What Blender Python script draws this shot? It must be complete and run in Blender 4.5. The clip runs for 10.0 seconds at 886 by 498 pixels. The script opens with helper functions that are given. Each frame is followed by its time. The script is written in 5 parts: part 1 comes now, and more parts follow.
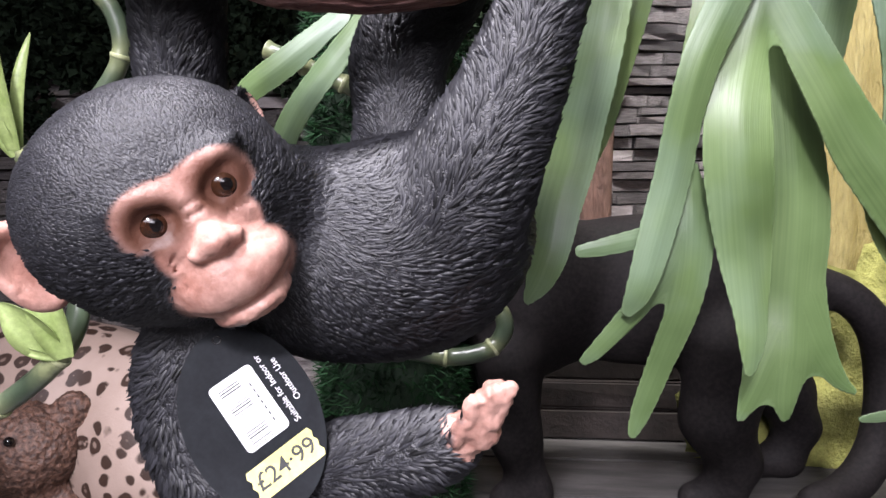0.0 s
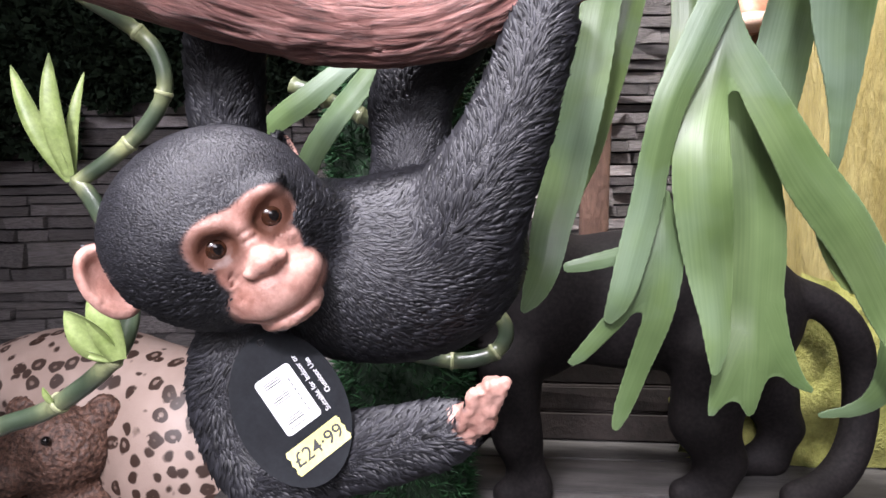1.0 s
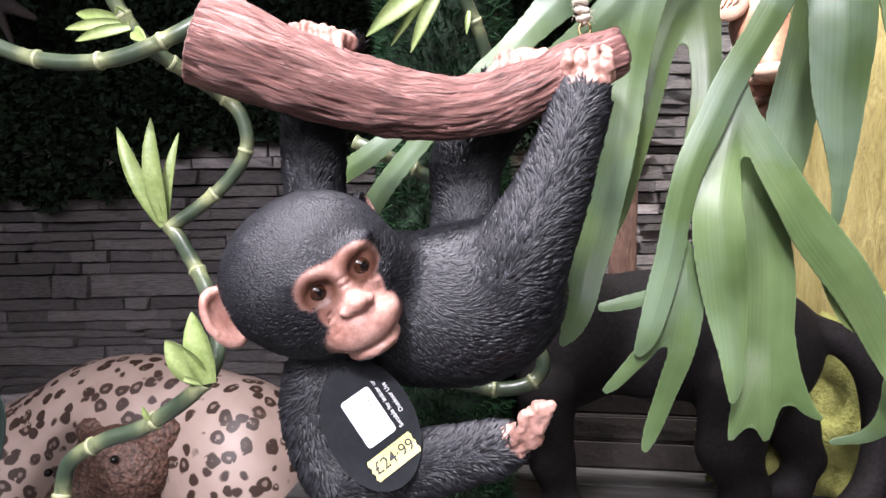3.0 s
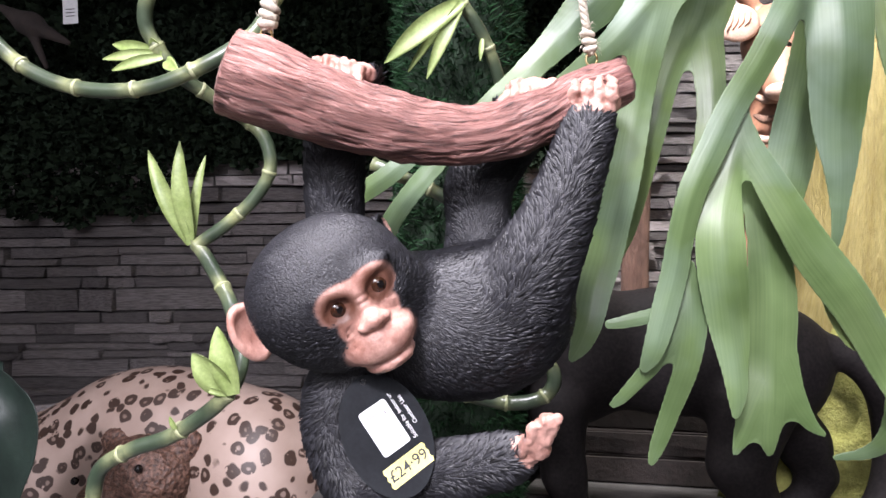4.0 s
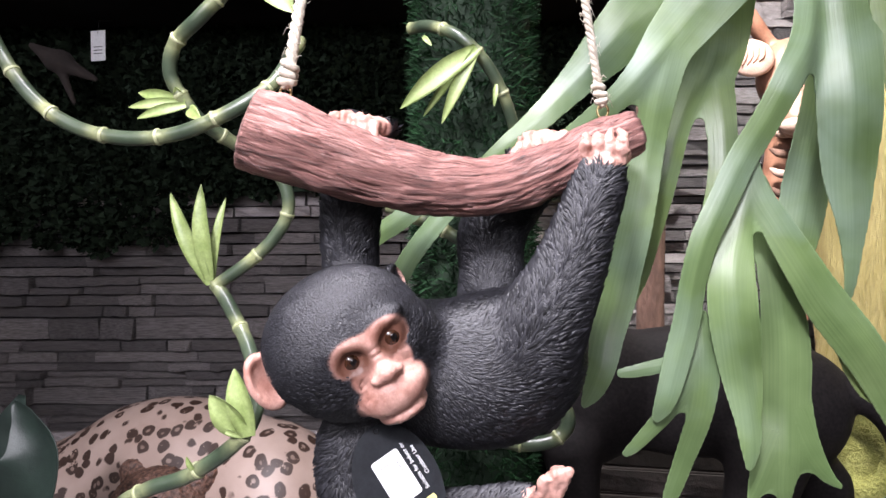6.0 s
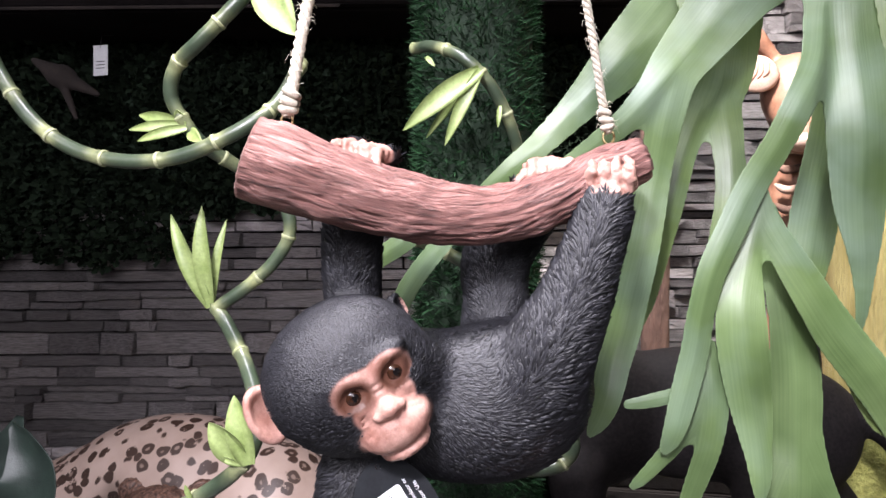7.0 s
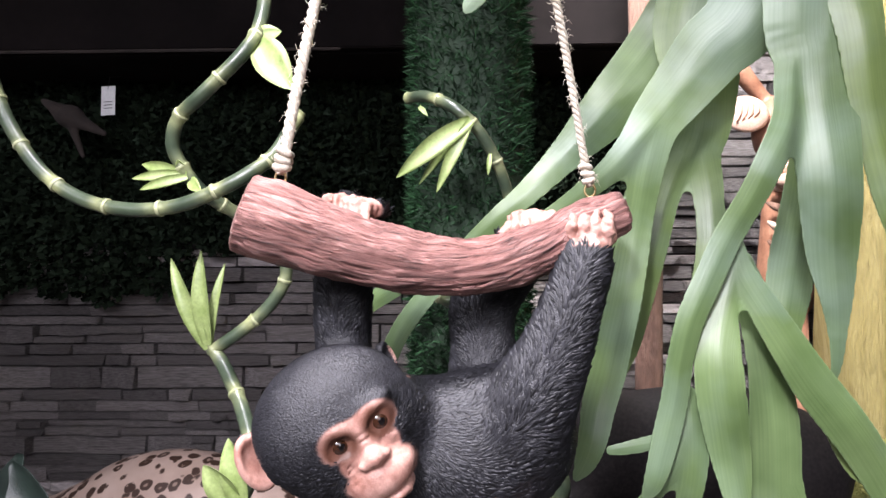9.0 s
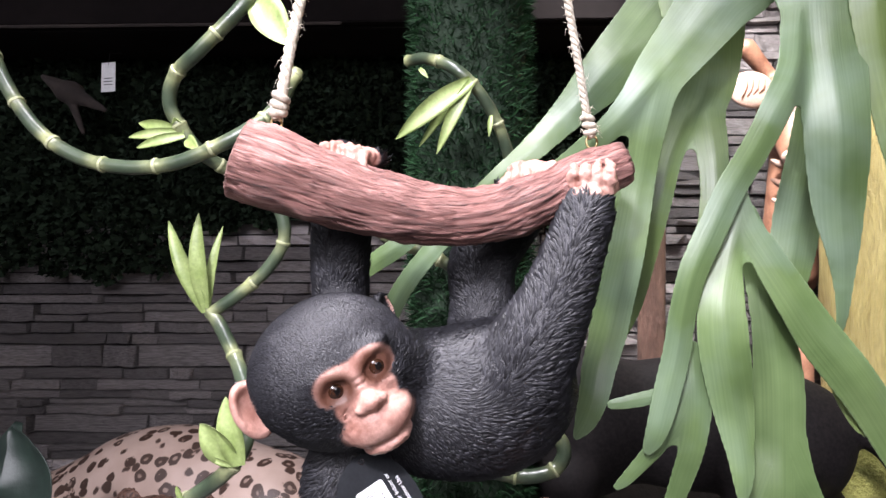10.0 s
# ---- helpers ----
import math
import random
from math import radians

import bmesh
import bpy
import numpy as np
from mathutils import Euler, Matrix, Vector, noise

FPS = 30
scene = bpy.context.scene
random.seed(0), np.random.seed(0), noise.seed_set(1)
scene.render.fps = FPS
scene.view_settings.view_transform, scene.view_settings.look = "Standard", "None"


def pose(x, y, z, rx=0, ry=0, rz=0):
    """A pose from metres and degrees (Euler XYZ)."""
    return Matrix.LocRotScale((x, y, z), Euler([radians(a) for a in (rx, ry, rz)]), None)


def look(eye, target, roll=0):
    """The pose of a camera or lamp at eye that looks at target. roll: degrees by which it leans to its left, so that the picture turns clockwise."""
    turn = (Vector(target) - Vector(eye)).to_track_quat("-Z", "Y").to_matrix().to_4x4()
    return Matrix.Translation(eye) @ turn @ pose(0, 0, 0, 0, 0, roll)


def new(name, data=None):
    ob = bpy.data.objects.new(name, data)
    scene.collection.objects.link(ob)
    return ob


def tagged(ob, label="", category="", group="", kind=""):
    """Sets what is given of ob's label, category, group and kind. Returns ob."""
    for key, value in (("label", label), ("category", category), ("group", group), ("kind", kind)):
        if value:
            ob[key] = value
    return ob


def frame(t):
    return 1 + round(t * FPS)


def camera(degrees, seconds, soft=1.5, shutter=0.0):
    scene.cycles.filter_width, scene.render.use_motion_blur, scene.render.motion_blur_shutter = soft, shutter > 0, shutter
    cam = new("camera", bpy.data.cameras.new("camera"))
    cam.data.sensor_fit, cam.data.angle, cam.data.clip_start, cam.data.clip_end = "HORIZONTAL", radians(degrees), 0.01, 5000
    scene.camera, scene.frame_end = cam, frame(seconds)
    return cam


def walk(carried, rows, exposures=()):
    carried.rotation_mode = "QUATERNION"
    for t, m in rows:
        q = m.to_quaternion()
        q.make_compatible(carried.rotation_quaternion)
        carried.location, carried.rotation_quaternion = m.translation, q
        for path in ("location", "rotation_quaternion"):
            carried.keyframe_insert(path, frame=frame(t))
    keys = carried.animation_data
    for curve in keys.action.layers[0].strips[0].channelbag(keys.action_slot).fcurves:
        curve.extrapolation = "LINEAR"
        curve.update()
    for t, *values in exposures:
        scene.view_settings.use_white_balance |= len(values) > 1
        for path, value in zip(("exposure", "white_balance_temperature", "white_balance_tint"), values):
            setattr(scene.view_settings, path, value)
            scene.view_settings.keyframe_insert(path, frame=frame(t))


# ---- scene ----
cam = camera(68.77, 10.0)
PATH = [
    (0, 0.0000, 0.0000, 1.3000, 5.73, -7.32, -0.75),
    (0.5, 0.0017, -0.0203, 1.3009, 5.92, -7.03, -0.84),
    (1, 0.0077, -0.0673, 1.3146, 6.38, -6.55, -0.86),
    (1.5, -0.0018, -0.1011, 1.3247, 6.75, -5.98, -0.87),
    (2, -0.0055, -0.1290, 1.3350, 7.64, -5.11, -0.84),
    (2.5, -0.0066, -0.1377, 1.3331, 8.04, -4.49, -0.77),
    (4, 0.0018, -0.1790, 1.3403, 10.06, -2.55, -0.60),
    (4.5, 0.0066, -0.1797, 1.3470, 10.54, -2.19, -0.57),
    (5, 0.0008, -0.1865, 1.3596, 10.80, -1.72, -0.52),
    (5.5, 0.0081, -0.1905, 1.3638, 11.30, -1.08, -0.49),
    (7, 0.0038, -0.1779, 1.3838, 11.70, 0.08, -0.31),
    (7.5, 0.0189, -0.1919, 1.4057, 11.93, 0.72, -0.35),
    (8, 0.0209, -0.1992, 1.4184, 12.06, 1.93, -0.35),
    (8.5, 0.0273, -0.1912, 1.4218, 12.06, 2.27, -0.35),
    (9, 0.0240, -0.1971, 1.4042, 12.06, 2.50, -0.26),
    (9.5, 0.0208, -0.1921, 1.3685, 12.30, 2.38, -0.15),
    (10, 0.0256, -0.1857, 1.3651, 12.35, 1.96, -0.11),
]
walk(cam, [(t, pose(x, y, z, 90 + pitch, 0, yaw) @ pose(0, 0, 0, 0, 0, roll)) for t, x, y, z, yaw, pitch, roll in PATH])

# ---- world and light ----
world = bpy.data.worlds.new("world")
scene.world = world
world.use_nodes = True
world.node_tree.nodes["Background"].inputs[0].default_value = (0.9, 0.95, 1.0, 1)
world.node_tree.nodes["Background"].inputs[1].default_value = 0.2


def area_lamp(name, where, target, w, h, power, colour):
    data = bpy.data.lights.new(name, "AREA")
    data.shape, data.size, data.size_y, data.energy, data.color = "RECTANGLE", w, h, power, colour
    ob = new(name, data)
    ob.matrix_world = look(where, target)
    return ob


def spot_lamp(name, where, target, power, cone, colour):
    data = bpy.data.lights.new(name, "SPOT")
    data.energy, data.spot_size, data.spot_blend, data.shadow_soft_size, data.color = power, radians(cone), 1.0, 0.14, colour
    ob = new(name, data)
    ob.matrix_world = look(where, target)
    return ob


spot_lamp("unseen_spot", (-0.28, 0.02, 2.62), (-0.12, 0.48, 1.02), 225, 56, (1.0, 0.955, 1.06))
# Spot out of view, added to brighten the right rear wall.
spot_lamp("unseen_spot", (0.08, 0.72, 2.62), (0.38, 1.60, 1.22), 470, 70, (1.0, 0.965, 0.98))
# Low front spot out of view, added to lift the left wall and leopard.
spot_lamp("unseen_spot", (-0.30, -1.50, 2.62), (-0.22, 0.95, 0.68), 400, 46, (1.0, 0.955, 1.08))
# Broad soft fill out of view, added to lift the dark areas.
area_lamp("unseen_fill_lamp", (-0.2, -1.6, 2.62), (-0.2, 0.4, 1.0), 2.6, 1.4, 118, (1.0, 0.955, 1.08))
scene.view_settings.exposure = 0.05


# ---- materials ----
def material(name):
    m = bpy.data.materials.new(name)
    m.use_nodes = True
    t = m.node_tree
    return m, t, t.nodes["Principled BSDF"]


def node(t, kind, **values):
    n = t.nodes.new(kind)
    for key, v in values.items():
        n.inputs[key.replace("_", " ")].default_value = v
    return n


def ramp(t, src, stops):
    r = t.nodes.new("ShaderNodeValToRGB")
    el = r.color_ramp.elements
    while len(el) < len(stops):
        el.new(0.5)
    for e, (p, c) in zip(el, stops):
        e.position, e.color = p, (*c, 1)
    t.links.new(src, r.inputs[0])
    return r.outputs[0]


def coords(t, scale=(1, 1, 1), attribute=""):
    m = t.nodes.new("ShaderNodeMapping")
    m.inputs["Scale"].default_value = scale
    if attribute:
        a = t.nodes.new("ShaderNodeAttribute")
        a.attribute_name = attribute
        t.links.new(a.outputs["Vector"], m.inputs[0])
    else:
        c = t.nodes.new("ShaderNodeTexCoord")
        t.links.new(c.outputs["Object"], m.inputs[0])
    return m.outputs[0]


def noise_of(t, vec, scale, detail=4.0, rough=0.55, distortion=0.0):
    n = node(t, "ShaderNodeTexNoise", Scale=scale, Detail=detail, Roughness=rough, Distortion=distortion)
    t.links.new(vec, n.inputs["Vector"])
    return n.outputs["Fac"]


def mixed(t, a, b, fac, mode="MIX"):
    m = t.nodes.new("ShaderNodeMix")
    m.data_type, m.blend_type = "RGBA", mode
    for sock, v in ((m.inputs[6], a), (m.inputs[7], b), (m.inputs[0], fac)):
        if isinstance(v, (int, float)):
            sock.default_value = v
        elif isinstance(v, tuple):
            sock.default_value = (*v, 1)
        else:
            t.links.new(v, sock)
    return m.outputs[2]


def bump(t, bsdf, height, strength, distance, under=None):
    b = node(t, "ShaderNodeBump", Strength=strength, Distance=distance)
    t.links.new(height, b.inputs["Height"])
    if under:
        t.links.new(under, b.inputs["Normal"])
    t.links.new(b.outputs[0], bsdf.inputs["Normal"])
    return b.outputs[0]


def simple(name, dark, light, scale, rough=0.6, relief=0.3, size=0.002, stretch=(1, 1, 1), island=0.0, piece=0.0, metal=0.0, fine=6.0, sheen=0.5):
    """Two tones in patches, fine grain on top, relief of the same grain."""
    m, t, b = material(name)
    v = coords(t, stretch)
    big, small = noise_of(t, v, scale, 5), noise_of(t, v, scale * fine, 6, 0.65)
    col = ramp(t, big, [(0.3, dark), (0.7, light)])
    col = mixed(t, col, ramp(t, small, [(0.25, (0.55, 0.55, 0.55)), (0.7, (1.0, 1.0, 1.0))]), 0.8, "MULTIPLY")
    for amount, kind, out in ((island, "ShaderNodeNewGeometry", "Random Per Island"), (piece, "ShaderNodeObjectInfo", "Random")):
        if amount:
            n = t.nodes.new(kind)
            lo, hi = 1 - amount, 1 + amount * 0.6
            col = mixed(t, col, ramp(t, n.outputs[out], [(0, (lo, lo, lo)), (1, (hi, hi, hi))]), 1.0, "MULTIPLY")
    t.links.new(col, b.inputs["Base Color"])
    b.inputs["Roughness"].default_value, b.inputs["Metallic"].default_value = rough, metal
    b.inputs["Specular IOR Level"].default_value = sheen
    if relief:
        bump(t, b, small, relief, size)
    return m


def fur_material(name, fur_dark, fur_light, skin_dark, skin_light, gloss=0.44, grain=620.0, strength=1.0, relief=0.0045, sheen=0.5):
    """Painted resin: combed fur, with bare painted skin where the attribute 'skin' says so."""
    m, t, b = material(name)
    v = coords(t, (1, 1, 1), "comb")
    hair = noise_of(t, v, grain, 2, 0.5, 0.12)
    col = ramp(t, hair, [(0.35, fur_dark), (0.72, fur_light)])
    p = coords(t)
    spots = noise_of(t, p, 70, 5)
    fine = noise_of(t, p, 420, 4)
    skin = mixed(t, ramp(t, spots, [(0.3, skin_dark), (0.6, skin_light)]), ramp(t, fine, [(0.3, (0.75, 0.72, 0.7)), (0.6, (1, 1, 1))]), 0.6, "MULTIPLY")
    a = t.nodes.new("ShaderNodeAttribute")
    a.attribute_name = "skin"
    shade = t.nodes.new("ShaderNodeAttribute")
    shade.attribute_name = "tint"
    skin = mixed(t, skin, (0.075, 0.026, 0.013), shade.outputs["Fac"])
    t.links.new(mixed(t, col, skin, a.outputs["Fac"]), b.inputs["Base Color"])
    b.inputs["Roughness"].default_value = gloss
    b.inputs["Specular IOR Level"].default_value = sheen
    h = t.nodes.new("ShaderNodeMix")
    h.data_type = "FLOAT"
    t.links.new(a.outputs["Fac"], h.inputs[0])
    shag = t.nodes.new("ShaderNodeAttribute")
    shag.attribute_name = "shag"
    deep = t.nodes.new("ShaderNodeMath")
    deep.operation = "MULTIPLY"
    t.links.new(hair, deep.inputs[0])
    t.links.new(shag.outputs["Fac"], deep.inputs[1])
    t.links.new(deep.outputs[0], h.inputs[2])
    low = t.nodes.new("ShaderNodeMath")
    low.operation = "MULTIPLY"
    low.inputs[1].default_value = 0.10
    t.links.new(fine, low.inputs[0])
    t.links.new(low.outputs[0], h.inputs[3])
    bump(t, b, h.outputs[0], strength, relief)
    return m


CHIMP = fur_material("black_resin_fur", (0.003, 0.003, 0.0035), (0.030, 0.030, 0.036), (0.27, 0.125, 0.094), (0.47, 0.27, 0.22), 0.50, sheen=0.42)
PANTHER = fur_material("black_satin_resin", (0.009, 0.008, 0.008), (0.018, 0.015, 0.015), (0.02, 0.02, 0.02), (0.02, 0.02, 0.02), 0.7, 200, 0.2, 0.001, 0.12)
BEAR = fur_material("brown_resin_fur", (0.04, 0.02, 0.014), (0.17, 0.09, 0.062), (0.14, 0.08, 0.055), (0.2, 0.12, 0.08), 0.6, 150, 1.0, 0.004)
EYE_BROWN = simple("brown_glass_eye", (0.022, 0.009, 0.005), (0.06, 0.023, 0.011), 90, 0.12, 0)
EYE_BLACK = simple("black_glossy_paint", (0.004, 0.003, 0.003), (0.008, 0.006, 0.006), 90, 0.1, 0)
STONE = simple("grey_split_slate", (0.14, 0.124, 0.122), (0.41, 0.37, 0.365), 7, 0.75, 1.0, 0.012, (1, 1, 2.6), piece=0.5)
MORTAR = simple("dark_joint_mortar", (0.025, 0.022, 0.022), (0.05, 0.046, 0.046), 30, 0.95, 0.4)
TURF = simple("artificial_grass_blades", (0.007, 0.024, 0.009), (0.019, 0.070, 0.022), 60, 0.7, 0, island=0.5, sheen=0.2)
TURF_BACK = simple("dark_turf_backing", (0.009, 0.022, 0.010), (0.016, 0.036, 0.016), 60, 0.9, 0.4)
HEDGE = simple("dark_plastic_hedge_leaf", (0.009, 0.015, 0.009), (0.020, 0.032, 0.018), 40, 0.85, 0, island=0.5, sheen=0.08)
NODE_CREAM = simple("pale_bamboo_node", (0.28, 0.31, 0.15), (0.48, 0.49, 0.30), 60, 0.45, 0.3, 0.0006)
SHOOT = simple("fresh_green_plastic_leaf", (0.18, 0.25, 0.065), (0.35, 0.43, 0.17), 45, 0.45, 0.2, 0.0006, island=0.2)
DARK_LEAF = simple("dark_glossy_leaf", (0.008, 0.016, 0.012), (0.016, 0.030, 0.022), 20, 0.5, 0.3, 0.002)
ROPE = simple("pale_jute_twine", (0.42, 0.36, 0.27), (0.72, 0.66, 0.55), 160, 0.9, 0.8, 0.0012)
BRASS = simple("dull_brass_wire", (0.35, 0.25, 0.12), (0.5, 0.38, 0.2), 90, 0.4, 0.1, 0.0005, metal=1.0)
CARD = simple("black_matt_card", (0.010, 0.011, 0.013), (0.016, 0.018, 0.021), 60, 0.75, 0.05, 0.0003, sheen=0.15)
PAPER = simple("white_paper_label", (0.72, 0.72, 0.73), (0.82, 0.82, 0.82), 60, 0.6, 0.05, 0.0003)
YELLOW = simple("pale_yellow_sticker", (0.72, 0.66, 0.2), (0.85, 0.78, 0.32), 40, 0.6, 0.05, 0.0003)
INK = simple("black_ink", (0.02, 0.02, 0.022), (0.05, 0.05, 0.05), 60, 0.6, 0)
PLANK = simple("grey_weathered_board", (0.035, 0.032, 0.03), (0.095, 0.088, 0.082), 7, 0.75, 0.4, 0.003, (1, 6, 6))
# Ochre fibre with the yellow light on it put into the base colour.
GOLD = simple("yellow_lit_ochre_fibre", (0.26, 0.20, 0.05), (0.46, 0.38, 0.15), 10, 0.6, 0.9, 0.01, (3, 3, 0.6))
MOSS = simple("yellow_green_moss", (0.25, 0.25, 0.055), (0.54, 0.53, 0.16), 28, 0.9, 1.0, 0.01)
BROWN_POST = simple("rough_brown_trunk", (0.09, 0.045, 0.03), (0.22, 0.12, 0.085), 14, 0.85, 0.9, 0.008, (2, 2, 0.5))
DARK_SLAB = simple("dark_brown_slab", (0.012, 0.008, 0.007), (0.035, 0.025, 0.021), 16, 0.9, 0.6, 0.004)
SOFFIT = simple("black_painted_board", (0.005, 0.004, 0.004), (0.009, 0.007, 0.007), 8, 0.85, 0.2, 0.002, sheen=0.05)
FLOOR = simple("grey_shop_floor", (0.30, 0.295, 0.29), (0.42, 0.41, 0.40), 3, 0.5, 0.1, 0.002)
PLASTER = simple("white_shop_plaster", (0.6, 0.6, 0.59), (0.72, 0.72, 0.7), 2, 0.85, 0.1, 0.002)
FAWN = simple("orange_brown_painted_resin", (0.20, 0.085, 0.050), (0.36, 0.18, 0.115), 25, 0.5, 0.3, 0.002)
FAWN_PALE = simple("cream_pink_painted_resin", (0.36, 0.22, 0.17), (0.55, 0.38, 0.31), 40, 0.5, 0.3, 0.002)


def bark_material():
    m, t, b = material("painted_red_brown_bark")
    v = coords(t, (11, 105, 105), "comb")
    crack = noise_of(t, v, 2.6, 7, 0.68, 1.0)
    wide = noise_of(t, coords(t), 22, 5)
    col = ramp(t, crack, [(0.34, (0.035, 0.014, 0.011)), (0.43, (0.20, 0.092, 0.076)), (0.58, (0.37, 0.19, 0.16)), (0.72, (0.56, 0.37, 0.33))])
    col = mixed(t, col, ramp(t, wide, [(0.3, (0.75, 0.7, 0.7)), (0.65, (1.1, 1.0, 1.0))]), 0.8, "MULTIPLY")
    a = t.nodes.new("ShaderNodeAttribute")
    a.attribute_name = "skin"
    t.links.new(mixed(t, col, (0.50, 0.32, 0.25), a.outputs["Fac"]), b.inputs["Base Color"])
    b.inputs["Roughness"].default_value = 0.5
    bump(t, b, crack, 1.0, 0.005)
    return m


def frond_material():
    """Felted green blade: long faint veins, patches of pale felt and painted-in sheen, paler rim."""
    m, t, b = material("staghorn_frond_green")
    long = noise_of(t, coords(t, (3, 16, 1), "comb"), 1.5, 4)
    p = coords(t)
    wide = noise_of(t, p, 11, 3)
    sheen_patch = noise_of(t, p, 7, 4, 0.5, 0.4)
    col = ramp(t, wide, [(0.3, (0.060, 0.096, 0.030)), (0.68, (0.130, 0.182, 0.070))])
    own = t.nodes.new("ShaderNodeObjectInfo")
    col = mixed(t, col, ramp(t, own.outputs["Random"], [(0.0, (0.80, 0.86, 0.84)), (0.5, (0.95, 1.0, 1.0)), (1.0, (1.12, 1.07, 0.80))]), 1.0, "MULTIPLY")
    # Bluish sheen of the felt, mixed into the colour as pale patches.
    pale = ramp(t, sheen_patch, [(0.47, (0.0, 0.0, 0.0)), (0.70, (0.55, 0.55, 0.55))])
    col = mixed(t, col, (0.185, 0.245, 0.205), pale)
    col = mixed(t, col, ramp(t, long, [(0.3, (0.80, 0.84, 0.80)), (0.7, (1.10, 1.08, 1.12))]), 0.8, "MULTIPLY")
    rim = t.nodes.new("ShaderNodeAttribute")
    rim.attribute_name = "skin"
    t.links.new(mixed(t, col, (0.30, 0.42, 0.22), rim.outputs["Fac"]), b.inputs["Base Color"])
    b.inputs["Roughness"].default_value = 0.40
    b.inputs["Specular IOR Level"].default_value = 0.45
    bump(t, b, long, 0.16, 0.002)
    return m


def leopard_material():
    m, t, b = material("leopard_painted_resin")
    p = coords(t)
    warp = node(t, "ShaderNodeTexNoise", Scale=26.0, Detail=2.0)
    t.links.new(p, warp.inputs["Vector"])
    pos = mixed(t, p, warp.outputs["Color"], 0.022)
    vor = node(t, "ShaderNodeTexVoronoi", Scale=31.0, Randomness=0.7)
    t.links.new(pos, vor.inputs["Vector"])
    ring = ramp(t, vor.outputs["Distance"], [(0.0, (0.4, 0.4, 0.4)), (0.12, (0.45, 0.45, 0.45)), (0.19, (1, 1, 1)), (0.39, (1, 1, 1)), (0.45, (0, 0, 0))])
    gaps = ramp(t, noise_of(t, p, 60, 3), [(0.31, (0, 0, 0)), (0.38, (1, 1, 1))])
    mask = mixed(t, ring, gaps, 1.0, "MULTIPLY")
    base = ramp(t, noise_of(t, p, 7, 4), [(0.3, (0.24, 0.170, 0.136)), (0.7, (0.37, 0.28, 0.236))])
    t.links.new(mixed(t, base, (0.035, 0.018, 0.012), mask), b.inputs["Base Color"])
    b.inputs["Roughness"].default_value = 0.5
    bump(t, b, noise_of(t, p, 240, 4), 0.25, 0.002)
    return m


def bamboo_material():
    m, t, b = material("green_bamboo_with_pale_joints")
    p = coords(t)
    col = ramp(t, noise_of(t, p, 30, 5), [(0.3, (0.022, 0.036, 0.022)), (0.7, (0.062, 0.084, 0.050))])
    a = t.nodes.new("ShaderNodeAttribute")
    a.attribute_name = "skin"
    patch = ramp(t, noise_of(t, p, 55, 4), [(0.35, (0.2, 0.2, 0.2)), (0.6, (1, 1, 1))])
    fac = mixed(t, patch, a.outputs["Color"], 1.0, "MULTIPLY")
    t.links.new(mixed(t, col, (0.31, 0.33, 0.16), fac), b.inputs["Base Color"])
    b.inputs["Roughness"].default_value = 0.33
    bump(t, b, noise_of(t, p, 240, 3), 0.2, 0.0008)
    return m


BAMBOO = bamboo_material()
BARK, FROND, LEOPARD = bark_material(), frond_material(), leopard_material()


# ---- mesh helpers ----
def link_mesh(name, verts, faces, mat, parent=None, smooth=True, label=""):
    me = bpy.data.meshes.new(name)
    me.from_pydata([tuple(v) for v in verts], [], [tuple(f) for f in faces])
    me.update()
    if smooth:
        me.shade_smooth()
    for one in mat if isinstance(mat, (list, tuple)) else [mat]:
        me.materials.append(one)
    ob = new(name, me)
    ob.parent = parent
    return tagged(ob, label) if label else ob


def part(name, bm, mat, parent=None, label="", smooth=False):
    me = bpy.data.meshes.new(name)
    bm.to_mesh(me)
    bm.free()
    if smooth:
        me.shade_smooth()
    me.materials.append(mat)
    ob = new(name, me)
    ob.parent = parent
    return tagged(ob, label) if label else ob


def thing(name, label, category, at=(0, 0, 0), group="", kind=""):
    ob = new(name)
    ob.location = at
    ob.empty_display_size = 0.05
    return tagged(ob, label, category, group, kind)


def box(lo, hi, bevel=0.0):
    bm = bmesh.new()
    bmesh.ops.create_cube(bm, size=1)
    lo, hi = Vector(lo), Vector(hi)
    for v in bm.verts:
        v.co = Vector([lo[i] + (v.co[i] + 0.5) * (hi[i] - lo[i]) for i in range(3)])
    if bevel:
        bmesh.ops.bevel(bm, geom=bm.edges[:], offset=bevel, segments=2, affect="EDGES")
    return bm


def spline(points, n):
    """n places along a Catmull-Rom curve through the points (rows of any width)."""
    p = np.array(points, float)
    p = np.vstack([2 * p[0] - p[1], p, 2 * p[-1] - p[-2]])
    out = []
    for s in np.linspace(0, len(p) - 3 - 1e-6, n):
        i, u = int(s), s - int(s)
        a, b, c, d = p[i : i + 4]
        out.append(0.5 * (2 * b + (c - a) * u + (2 * a - 5 * b + 4 * c - d) * u * u + (3 * b - a - 3 * c + d) * u**3))
    return np.array(out)


def frames_along(path):
    tan = np.gradient(path, axis=0)
    tan /= np.linalg.norm(tan, axis=1)[:, None] + 1e-9
    side = np.cross(tan, (0.13, 1.0, 0.07))
    side /= np.linalg.norm(side, axis=1)[:, None] + 1e-9
    return tan, side, np.cross(side, tan)


